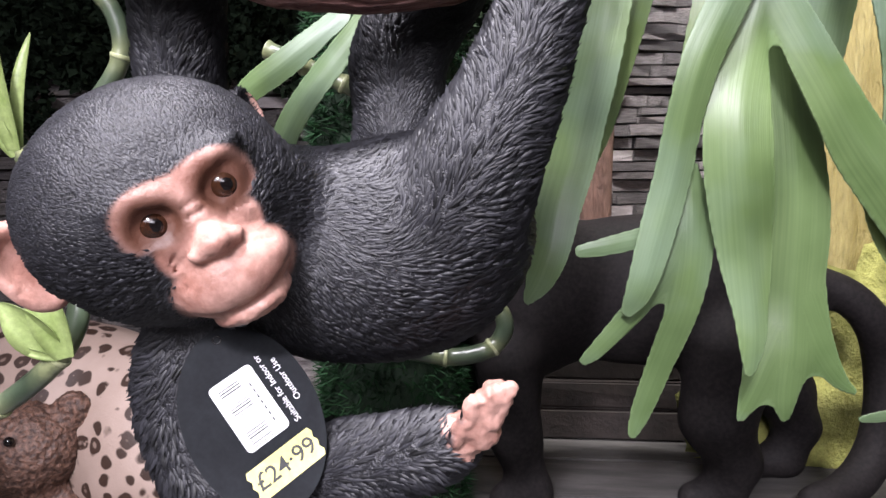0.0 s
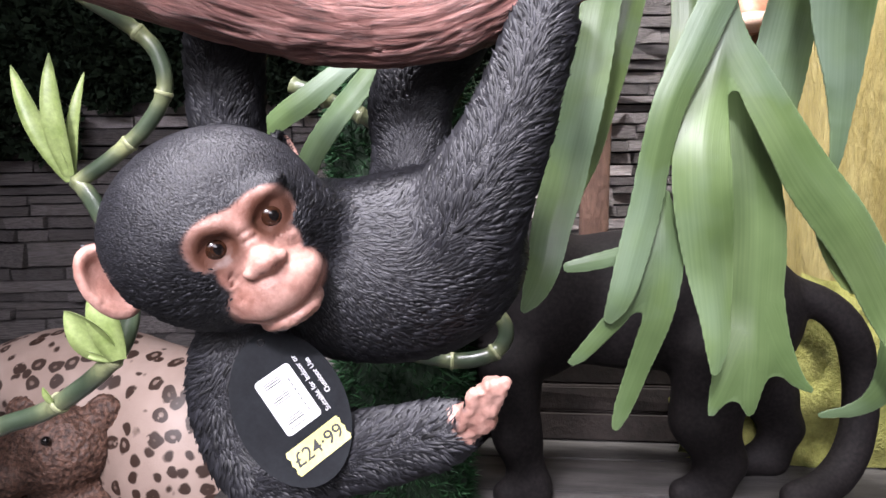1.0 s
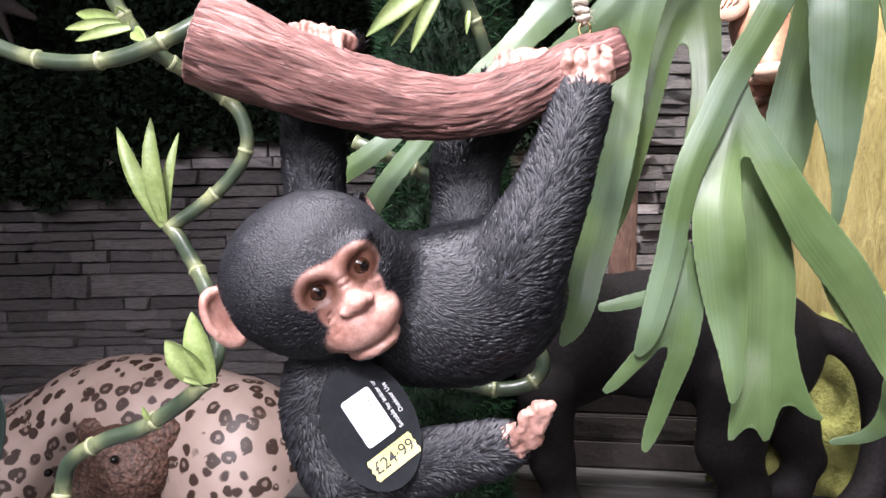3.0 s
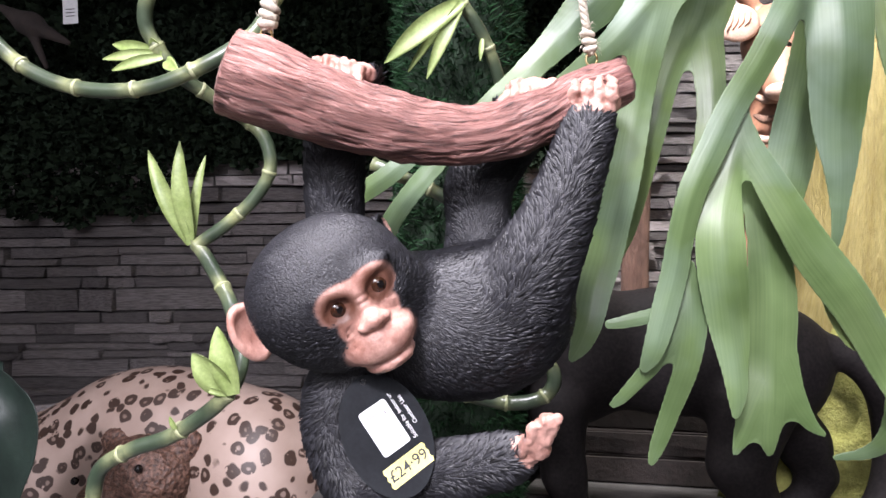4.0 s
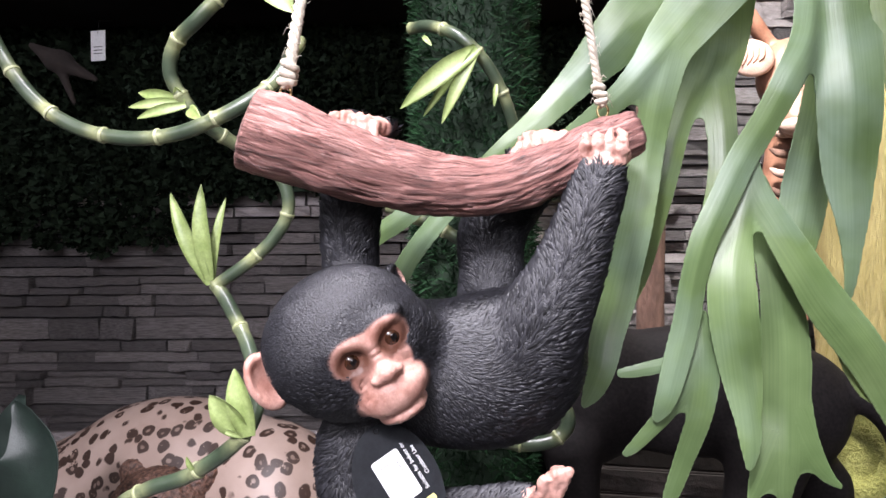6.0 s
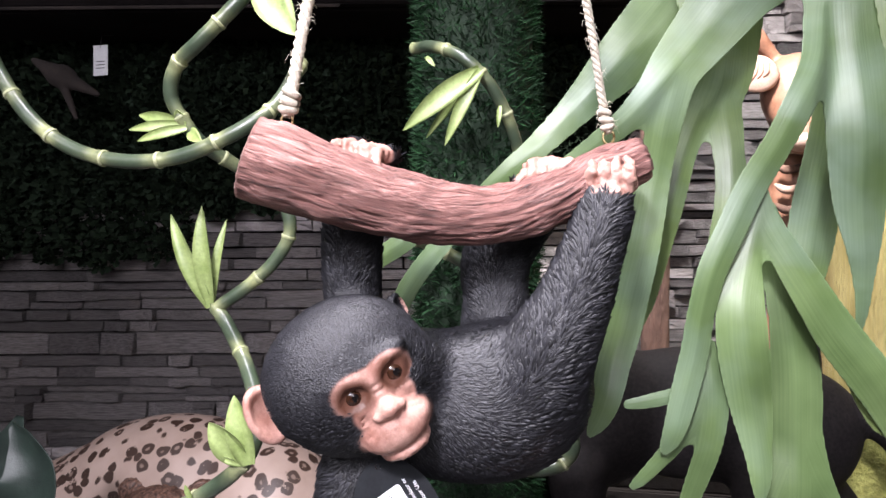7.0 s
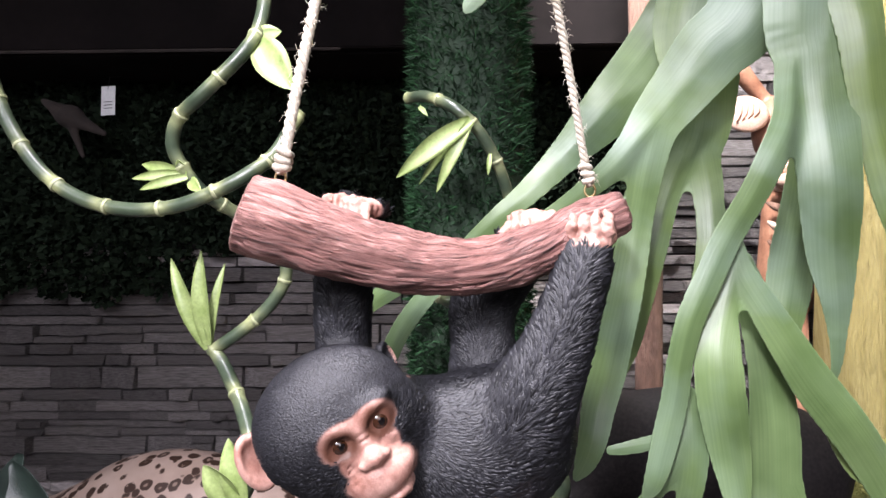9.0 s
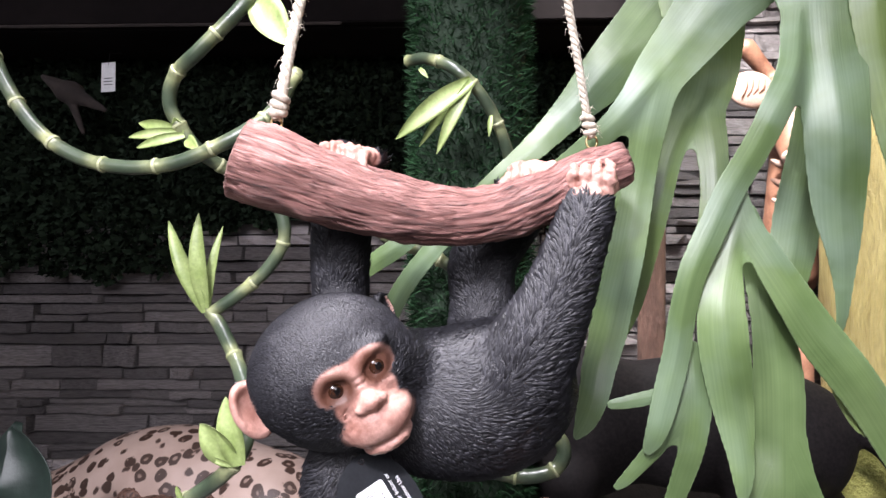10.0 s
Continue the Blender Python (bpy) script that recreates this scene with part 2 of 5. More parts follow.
def tube(path, radii, sides=12, wobble=0.0):
    """Vertices and faces of a closed tube."""
    path, radii = np.asarray(path), np.asarray(radii)
    tan, side, up = frames_along(path)
    ang = np.linspace(0, 2 * np.pi, sides, endpoint=False)
    verts = []
    for i in range(len(path)):
        r = radii[i] * (1 + wobble * np.array([noise.noise(Vector((*(path[i] * 90), a * 1.3))[:3]) for a in ang])) if wobble else radii[i] * np.ones(sides)
        verts += list(path[i] + (np.cos(ang) * r)[:, None] * side[i] + (np.sin(ang) * r)[:, None] * up[i])
    faces = [(i * sides + j, i * sides + (j + 1) % sides, (i + 1) * sides + (j + 1) % sides, (i + 1) * sides + j) for i in range(len(path) - 1) for j in range(sides)]
    faces += [tuple(range(sides))[::-1], tuple((len(path) - 1) * sides + j for j in range(sides))]
    return verts, faces


def joined(verts, faces, extras):
    """Adds (vertices, faces) pieces to a mesh; returns both and each face's slot: 0, then 1 and up for the pieces."""
    verts, faces = [tuple(v) for v in verts], [tuple(f) for f in faces]
    slots = [0] * len(faces)
    for v, f, slot in extras:
        base = len(verts)
        verts += [tuple(q) for q in v]
        faces += [tuple(base + i for i in q) for q in f]
        slots += [slot] * len(f)
    return verts, faces, slots


def globe(c, r, axes=None, n=20):
    """A ball or ellipsoid: vertices and faces."""
    bm = bmesh.new()
    bmesh.ops.create_uvsphere(bm, u_segments=n, v_segments=n // 2 + 2, radius=1)
    r = np.array(r if np.ndim(r) else (r,) * 3)
    v = np.array([q.co[:] for q in bm.verts]) * r
    if axes is not None:
        v = v @ np.array(axes)
    f = [[q.index for q in p.verts] for p in bm.faces]
    bm.free()
    return v + np.array(c), f


def set_attribute(ob, name, values, kind="FLOAT"):
    a = ob.data.attributes.new(name, kind, "POINT")
    a.data.foreach_set("value" if kind == "FLOAT" else "vector", np.ascontiguousarray(values, np.float32).ravel())


# ---- sculpting: smooth unions of rounded forms, meshed on a grid ----
class Sculpt:
    def __init__(self, lo, hi, cell):
        self.lo, self.cell = np.array(lo, float), cell
        self.n = np.ceil((np.array(hi) - self.lo) / cell).astype(int) + 1
        self.d = np.full(self.n, 0.05, np.float32)

    def block(self, lo, hi):
        a = np.clip(np.floor((np.array(lo) - self.lo) / self.cell).astype(int), 0, self.n)
        b = np.clip(np.ceil((np.array(hi) - self.lo) / self.cell).astype(int) + 1, 0, self.n)
        s = tuple(slice(i, j) for i, j in zip(a, b))
        axes = [self.lo[k] + self.cell * np.arange(a[k], b[k]) for k in range(3)]
        return s, np.stack(np.meshgrid(*axes, indexing="ij"), -1)

    def blend(self, s, d, k, cut):
        old = self.d[s]
        d = d.astype(np.float32)
        if cut:
            h = np.clip(0.5 - 0.5 * (old + d) / k, 0, 1)
            self.d[s] = old * (1 - h) - d * h + k * h * (1 - h)
        else:
            h = np.clip(0.5 + 0.5 * (d - old) / k, 0, 1)
            self.d[s] = d * (1 - h) + old * h - k * h * (1 - h)

    def ball(self, c, r, axes=None, k=0.01, cut=False):
        """An ellipsoid with radii r along the rows of axes."""
        c, r = np.array(c), np.array(r if np.ndim(r) else (r,) * 3, float)
        reach = r.max() + k + 3 * self.cell
        s, p = self.block(c - reach, c + reach)
        if p.size == 0:
            return
        q = p - c
        if axes is not None:
            q = q @ np.array(axes).T
        a = np.sqrt(((q / r) ** 2).sum(-1)) + 1e-9
        b = np.sqrt(((q / r**2) ** 2).sum(-1)) + 1e-9
        self.blend(s, a * (a - 1) / b, k, cut)

    def limb(self, a, b, ra, rb, k=0.01, cut=False):
        """A tapered rod with round ends."""
        a, b = np.array(a), np.array(b)
        reach = max(ra, rb) + k + 3 * self.cell
        s, p = self.block(np.minimum(a, b) - reach, np.maximum(a, b) + reach)
        if p.size == 0:
            return
        ab = b - a
        h = np.clip(((p - a) @ ab) / (ab @ ab), 0, 1)
        self.blend(s, np.linalg.norm(p - a - h[..., None] * ab, axis=-1) - (ra + (rb - ra) * h), k, cut)

    def chain(self, rows, k=0.01):
        for (a, ra), (b, rb) in zip(rows[:-1], rows[1:]):
            self.limb(a, b, ra, rb, k)

    def mesh(self):
        """Surface nets: a vertex in each cell that the surface crosses."""
        d, n = self.d, self.n
        inside = d < 0
        corner = [(i, j, k) for i in (0, 1) for j in (0, 1) for k in (0, 1)]
        cut = lambda a, o: a[o[0] : n[0] - 1 + o[0], o[1] : n[1] - 1 + o[1], o[2] : n[2] - 1 + o[2]]
        count = sum(cut(inside, o).astype(np.int8) for o in corner)
        cells = np.argwhere((count > 0) & (count < 8))
        total, weight = np.zeros((len(cells), 3)), np.zeros(len(cells))
        for o in corner:
            for ax in range(3):
                if o[ax]:
                    continue
                o2 = tuple(v + (i == ax) for i, v in enumerate(o))
                da, db = d[tuple((cells + o).T)], d[tuple((cells + o2).T)]
                hit = (da < 0) != (db < 0)
                u = np.where(hit, da / np.where(hit, da - db, 1), 0)
                pos = np.repeat(np.array([o], float), len(cells), 0)
                pos[:, ax] += u
                total += pos * hit[:, None]
                weight += hit
        verts = self.lo + self.cell * (cells + total / weight[:, None])
        index = np.full(n, -1, np.int64)
        index[tuple(cells.T)] = np.arange(len(cells))
        faces = []
        for ax in range(3):
            b, c = (ax + 1) % 3, (ax + 2) % 3
            first = [slice(None)] * 3
            second = [slice(None)] * 3
            first[ax], second[ax] = slice(0, -1), slice(1, None)
            cross = inside[tuple(first)] != inside[tuple(second)]
            e = np.argwhere(cross)
            e = e[(e[:, b] > 0) & (e[:, c] > 0) & (e[:, b] < n[b] - 1) & (e[:, c] < n[c] - 1)]
            eb, ec = np.eye(3, dtype=int)[b], np.eye(3, dtype=int)[c]
            quad = np.stack([index[tuple((e - eb - ec).T)], index[tuple((e - ec).T)], index[tuple(e.T)], index[tuple((e - eb).T)]], 1)
            flip = ~inside[tuple(e.T)]
            quad[flip] = quad[flip][:, ::-1]
            faces.append(quad)
        faces = np.concatenate(faces)
        return verts, faces[(faces >= 0).all(1)]


def normals_of(verts, faces):
    fn = np.cross(verts[faces[:, 2]] - verts[faces[:, 0]], verts[faces[:, 3]] - verts[faces[:, 1]])
    vn = np.zeros_like(verts)
    for k in range(4):
        np.add.at(vn, faces[:, k], fn)
    return vn / (np.linalg.norm(vn, axis=1)[:, None] + 1e-12)


def relax(verts, faces, rounds=2):
    for _ in range(rounds):
        total, count = np.zeros_like(verts), np.zeros(len(verts))
        for k in range(4):
            np.add.at(total, faces[:, k], verts[faces[:, (k + 1) % 4]])
            np.add.at(count, faces[:, k], 1)
        verts = 0.5 * verts + 0.5 * total / np.maximum(count, 1)[:, None]
    return verts


def lattice(p, seed=0):
    """Smooth value noise in -1..1 at rows of places."""
    i = np.floor(p).astype(np.int64)
    u = p - i
    u = u * u * (3 - 2 * u)
    out = 0
    for o in [(a, b, c) for a in (0, 1) for b in (0, 1) for c in (0, 1)]:
        h = (i[:, 0] + o[0]) * 374761393 + (i[:, 1] + o[1]) * 668265263 + (i[:, 2] + o[2]) * 1442695041 + seed * 974711
        h = (h ^ (h >> 13)) * 1274126177
        h = ((h ^ (h >> 16)) & 0xFFFF) / 32767.5 - 1
        w = 1
        for k in range(3):
            w = w * (u[:, k] if o[k] else 1 - u[:, k])
        out = out + w * h
    return out


def soft(x, a, b):
    u = np.clip((x - a) / (b - a), 0, 1)
    return u * u * (3 - 2 * u)


# ---- the shop round the display ----
def build_shell():
    tagged(part("floor", box((-3.5, -3.2, -0.1), (3.5, 2.6, 0.0)), FLOOR), "grey hard floor of the shop", "floor", kind="structure")
    tagged(part("ceiling", box((-3.5, -3.2, 2.7), (3.5, 2.6, 2.8)), PLASTER), "white plain ceiling of the shop", "ceiling", kind="structure")
    for name, lo, hi in (("wall_south", (-3.5, -3.3, 0), (3.5, -3.2, 2.7)), ("wall_west", (-3.6, -3.2, 0), (-3.5, 2.6, 2.7)), ("wall_east", (3.5, -3.2, 0), (3.6, 2.6, 2.7))):
        tagged(part(name, box(lo, hi), PLASTER), "plain pale plastered shop wall", "wall", kind="structure")


build_shell()

# The clad wall stands along this line, turned a little.
WALL_AT, WALL_TURN = (-1.15, 1.345, 0.0), 11.0
WALL = pose(*WALL_AT, 0, 0, WALL_TURN)


def build_stone_wall():
    wall = part("wall_north", box((-2.4, 0.03, 0.0), (3.2, 0.16, 2.7)), MORTAR)
    wall.matrix_world = WALL
    tagged(wall, "grey split-stone clad wall of thin stacked slips", "wall", kind="structure")
    rng = random.Random(5)
    shapes = []
    for k in range(14):
        bm = box((-0.5, -0.5, -0.5), (0.5, 0.5, 0.5))
        bmesh.ops.subdivide_edges(bm, edges=[e for e in bm.edges if abs(e.verts[0].co.x - e.verts[1].co.x) > 0.5], cuts=3)
        for v in bm.verts:
            if v.co.y < 0:
                v.co.y += rng.uniform(-0.2, 0.25)
                v.co.x *= rng.uniform(0.965, 1.0)
                v.co.z *= rng.uniform(0.84, 1.0)
        me = bpy.data.meshes.new("stone")
        bm.to_mesh(me)
        bm.free()
        me.materials.append(STONE)
        shapes.append(me)
    rest_v, rest_f = [], []
    made = 0
    z = 0.62
    while z < 2.3:
        h = rng.choice([0.024, 0.030, 0.040, 0.050, 0.062])
        x = -0.75 + rng.uniform(-0.1, 0)
        while x < 2.6:
            w = rng.choice((0.07, 0.10, 0.13, 0.17, 0.22, 0.28)) * rng.uniform(0.85, 1.15)
            rows = [(z, h)]
            if rng.random() < 0.5 and h > 0.033:
                cut = rng.choice((0.38, 0.5, 0.6))
                rows = [(z, h * cut), (z + h * cut, h * (1 - cut))]
            for z0, h0 in rows:
                near = (x < 0.75 and 0.85 < z0 < 1.42) or (1.25 < x < 1.75 and 0.9 < z0 < 1.9)
                depth = rng.uniform(0.028, 0.050)
                m = Matrix.Translation((x + w / 2, 0.035 - depth / 2, z0 + h0 / 2)) @ Matrix.Rotation(rng.uniform(-0.05, 0.05), 4, "Z") @ Matrix.Rotation(rng.uniform(-0.05, 0.05), 4, "X") @ Matrix.Diagonal((w - 0.003, depth, h0 - 0.0025, 1))
                me = rng.choice(shapes)
                if near and made < 300:
                    ob = new("stone", me)
                    ob.parent = wall
                    ob.matrix_local = m
                    made += 1
                else:
                    base = len(rest_v)
                    rest_v += [m @ v.co for v in me.vertices]
                    rest_f += [[base + i for i in p.vertices] for p in me.polygons]
            x += w
        z += h
    tagged(link_mesh("stones", rest_v, rest_f, STONE, wall, False), kind="stuff")


build_stone_wall()


def leaf_cloud(name, n, place, size, mat, label, category, seed=1, blade=(0.35, 1.0), parent=None):
    """Many small bent leaves; place(rng) gives a root and a direction."""
    rng = random.Random(seed)
    verts, faces = [], []
    for _ in range(n):
        root, way = place(rng)
        root, way = np.array(root), np.array(way)
        way = way / np.linalg.norm(way)
        side = np.cross(way, (rng.uniform(-1, 1), rng.uniform(-1, 1), rng.uniform(-1, 1)))
        side /= np.linalg.norm(side) + 1e-9
        up = np.cross(side, way)
        l = size * rng.uniform(0.6, 1.3)
        w = l * blade[0] * 0.5
        b = len(verts)
        verts += [root, root + way * l * 0.45 + side * w + up * l * 0.08, root + way * l * 0.45 - side * w + up * l * 0.08, root + way * l + up * l * rng.uniform(-0.25, 0.25)]
        faces += [(b, b + 1, b + 2), (b + 1, b + 3, b + 2)]
    ob = link_mesh(name, verts, faces, mat, parent)
    return tagged(ob, label, category, kind="stuff")


def build_hedge():
    mat_board = part("hedge_panel", box((-0.95, -0.045, 1.50), (1.3, -0.02, 1.92)), TURF_BACK)
    mat_board.matrix_world = WALL
    tagged(mat_board, "dark green artificial hedge panel hung on the stone wall", "hedge panel")

    def place(rng):
        x = rng.uniform(-0.95, 1.3)
        low = (1.36 if x < 0.17 else 1.49) + 0.015 * math.sin(x * 17) + 0.012 * math.sin(x * 43 + 1)
        z = rng.uniform(low, 1.92)
        return (x, -0.03 - rng.uniform(0, 0.03), z), (rng.uniform(-1, 1), -0.8 + rng.uniform(-0.6, 0.3), rng.uniform(-1, 0.8))

    ob = leaf_cloud("leaves", 30000, place, 0.026, HEDGE, "", "", 3, (0.7, 1), mat_board)


build_hedge()


def build_soffit():
    top = new("display_canopy")
    top.matrix_world = WALL
    tagged(top, "black painted canopy board above the hedge panel", "canopy")
    part("board", box((-1.1, -0.26, 1.925), (1.28, 0.0, 1.95), 0.003), SOFFIT, top)
    part("fascia", box((-1.1, -0.285, 1.93), (1.28, -0.262, 2.40), 0.003), SOFFIT, top)
    part("ledge", box((-0.25, -0.292, 1.922), (0.60, -0.287, 1.929), 0.002), DARK_SLAB, top, "thin brown edging strip")


build_soffit()

# ---- the display shelf ----
SHELF_Z = 0.865


def build_shelf():
    top = thing("display_shelf", "grey weathered board shelf carrying the black panther", "shelf")
    for k in range(6):
        y = 0.60 + 0.11 * k
        part("board", box((-0.42, y, SHELF_Z - 0.03), (1.3, y + 0.107, SHELF_Z), 0.003), PLANK, top)
    for x in (-0.38, 1.2):
        part("trestle", box((x - 0.03, 0.64, 0.0), (x + 0.03, 1.2, SHELF_Z - 0.031), 0.004), SOFFIT, top)
    low = thing("display_shelf", "low dark board shelf carrying the leopard and bear", "shelf")
    for k in range(5):
        y = 0.70 + 0.11 * k
        part("board", box((-1.9, y, 0.59), (-0.43, y + 0.107, 0.62), 0.003), PLANK, low)
    for x in (-1.8, -0.5):
        part("trestle", box((x - 0.03, 0.74, 0.0), (x + 0.03, 1.2, 0.589), 0.004), SOFFIT, low)


build_shelf()


# ---- turf pillar ----
PILLAR, PILLAR_R = (-0.142, 0.775), 0.088


def build_pillar():
    verts, faces = tube([(PILLAR[0], PILLAR[1], z) for z in np.linspace(0, 2.7, 12)], np.full(12, PILLAR_R - 0.004), 28)
    ob = link_mesh("turf_pillar", verts, faces, TURF_BACK)
    tagged(ob, "round pillar wrapped in green artificial grass", "pillar")

    def place(rng):
        a, z = rng.uniform(math.pi * 0.9, math.pi * 2.1), rng.uniform(0.86, 2.15)
        d = (math.cos(a), math.sin(a))
        return (PILLAR[0] + d[0] * (PILLAR_R - 0.006), PILLAR[1] + d[1] * (PILLAR_R - 0.006), z), (d[0] + rng.uniform(-0.9, 0.9), d[1] + rng.uniform(-0.9, 0.9), rng.uniform(-0.9, 1.2))

    leaf_cloud("grass_blades", 24000, place, 0.02, TURF, "", "", 8, (0.1, 1), ob)


build_pillar()


# ---- the hanging chimp ----
E1 = np.array((0.76, 0.42, 0.50))
FWD = np.array((0.505, -0.86, -0.08))
E1 /= np.linalg.norm(E1)
FWD -= E1 * (FWD @ E1)
FWD /= np.linalg.norm(FWD)
UPW = np.cross(FWD, E1)
HEAD = np.array((-0.1740, 0.3260, 1.2922))
HEAD_AXES = [E1, UPW, FWD]


def on_head(r, u, f):
    return HEAD + r * E1 + u * UPW + f * FWD


BRANCH = [
    (*(-0.2537, 0.3000, 1.4595), 0.0360),
    (*(-0.2277, 0.3110, 1.4500), 0.0350),
    (*(-0.1922, 0.3290, 1.4373), 0.0328),
    (*(-0.1509, 0.3510, 1.4239), 0.0310),
    (*(-0.1062, 0.3690, 1.4148), 0.0288),
    (*(-0.0596, 0.3870, 1.4156), 0.0268),
    (*(-0.0162, 0.4040, 1.4283), 0.0262),
    (*(0.0237, 0.4250, 1.4502), 0.0255),
    (*(0.0573, 0.4400, 1.4638), 0.0235),
]
LIMB_ROWS = [
    # rows of place, radius: raised arm, far leg, near leg, bent lower arm
    [((-0.1742, 0.3850, 1.2537), 0.034), ((-0.1970, 0.3920, 1.3152), 0.0225), ((-0.2000, 0.3920, 1.3880), 0.0235), ((-0.1951, 0.3900, 1.4390), 0.021), ((-0.1867, 0.3750, 1.4660), 0.017)],
    [((-0.0669, 0.4450, 1.2795), 0.040), ((-0.0740, 0.4520, 1.3344), 0.0275), ((-0.0728, 0.4550, 1.3786), 0.029), ((-0.0420, 0.4520, 1.4213), 0.025), ((-0.0226, 0.4430, 1.4486), 0.017)],
    [((-0.0520, 0.3950, 1.2440), 0.044), ((-0.0290, 0.3850, 1.2807), 0.0385), ((-0.0015, 0.3850, 1.3344), 0.0275), ((0.0165, 0.3920, 1.3828), 0.0215), ((0.0295, 0.4000, 1.4245), 0.0190)],
    [((-0.1687, 0.3650, 1.2117), 0.038), ((-0.1868, 0.3520, 1.1670), 0.027), ((-0.1641, 0.3450, 1.1147), 0.024), ((-0.1037, 0.3400, 1.1301), 0.0225), ((-0.0607, 0.3360, 1.1417), 0.0185), ((-0.0330, 0.3330, 1.1508), 0.0155)],
]
TORSO = [((-0.1320, 0.3850, 1.2492), 0.050), ((-0.0982, 0.3980, 1.2452), 0.056), ((-0.0633, 0.4100, 1.2491), 0.058), ((-0.0407, 0.4200, 1.2611), 0.052)]
KNUCKLES = [(-0.1966, 0.3450, 1.4733), (-0.1848, 0.3370, 1.4680), (-0.1761, 0.3370, 1.4657), (-0.1682, 0.3380, 1.4628), (-0.1607, 0.3400, 1.4596)]
HAND_TOP = (0.0308, 0.4060, 1.4454)
FOOT_TOP = (-0.0214, 0.4150, 1.4539)
FOOT_LOW = [(-0.0306, 0.3320, 1.1527), (-0.0148, 0.3280, 1.1640), (-0.0068, 0.3260, 1.1830)]


def smooth_rows(rows):
    q = spline([(*p, r) for p, r in rows], 3 * len(rows))
    return [(v[:3], v[3]) for v in q]


def fur_locks(verts, faces, nrm, flow, size, lift, density, n):
    """Small ridged locks of moulded hair lying along the flow: vertices (five each) and faces."""
    rng = np.random.default_rng(17)
    a, b, c, d = (verts[faces[:, k]] for k in range(4))
    area = 0.5 * np.linalg.norm(np.cross(c - a, d - b), axis=1)
    mean = lambda v: v[faces].mean(1)
    cover = area * mean(density) / np.maximum(mean(size), 0.002) ** 1.4
    pick = rng.choice(len(faces), n, p=cover / cover.sum())
    root = mean(verts)[pick] + (rng.random((n, 1)) - 0.5) * (b - a)[pick] + (rng.random((n, 1)) - 0.5) * (d - a)[pick]
    up, way = mean(nrm)[pick], mean(flow)[pick]
    up /= np.linalg.norm(up, axis=1)[:, None] + 1e-9
    side = np.cross(up, way)
    side /= np.linalg.norm(side, axis=1)[:, None] + 1e-9
    way = np.cross(side, up) + 0.16 * rng.standard_normal((n, 1)) * side
    l = (mean(size)[pick] * rng.uniform(0.65, 1.35, n))[:, None]
    w = l * 0.092 + 0.00026
    rise = (mean(lift)[pick] * rng.uniform(0.5, 1.4, n))[:, None]
    base = root - up * 0.0004
    mid = root + way * l * 0.45
    locks = np.stack([base, mid + side * w - up * 0.0002, mid + up * (rise * l * 0.55 + 0.0004), mid - side * w - up * 0.0002, root + way * l + up * rise * l * 0.75 + side * l * 0.06 * rng.standard_normal((n, 1))], 1).reshape(-1, 3)
    i = np.arange(n)[:, None] * 5
    quads = np.concatenate([i + np.array([[0, 1, 2]]), i + np.array([[0, 2, 3]]), i + np.array([[1, 4, 2]]), i + np.array([[2, 4, 3]])])
    return locks, quads


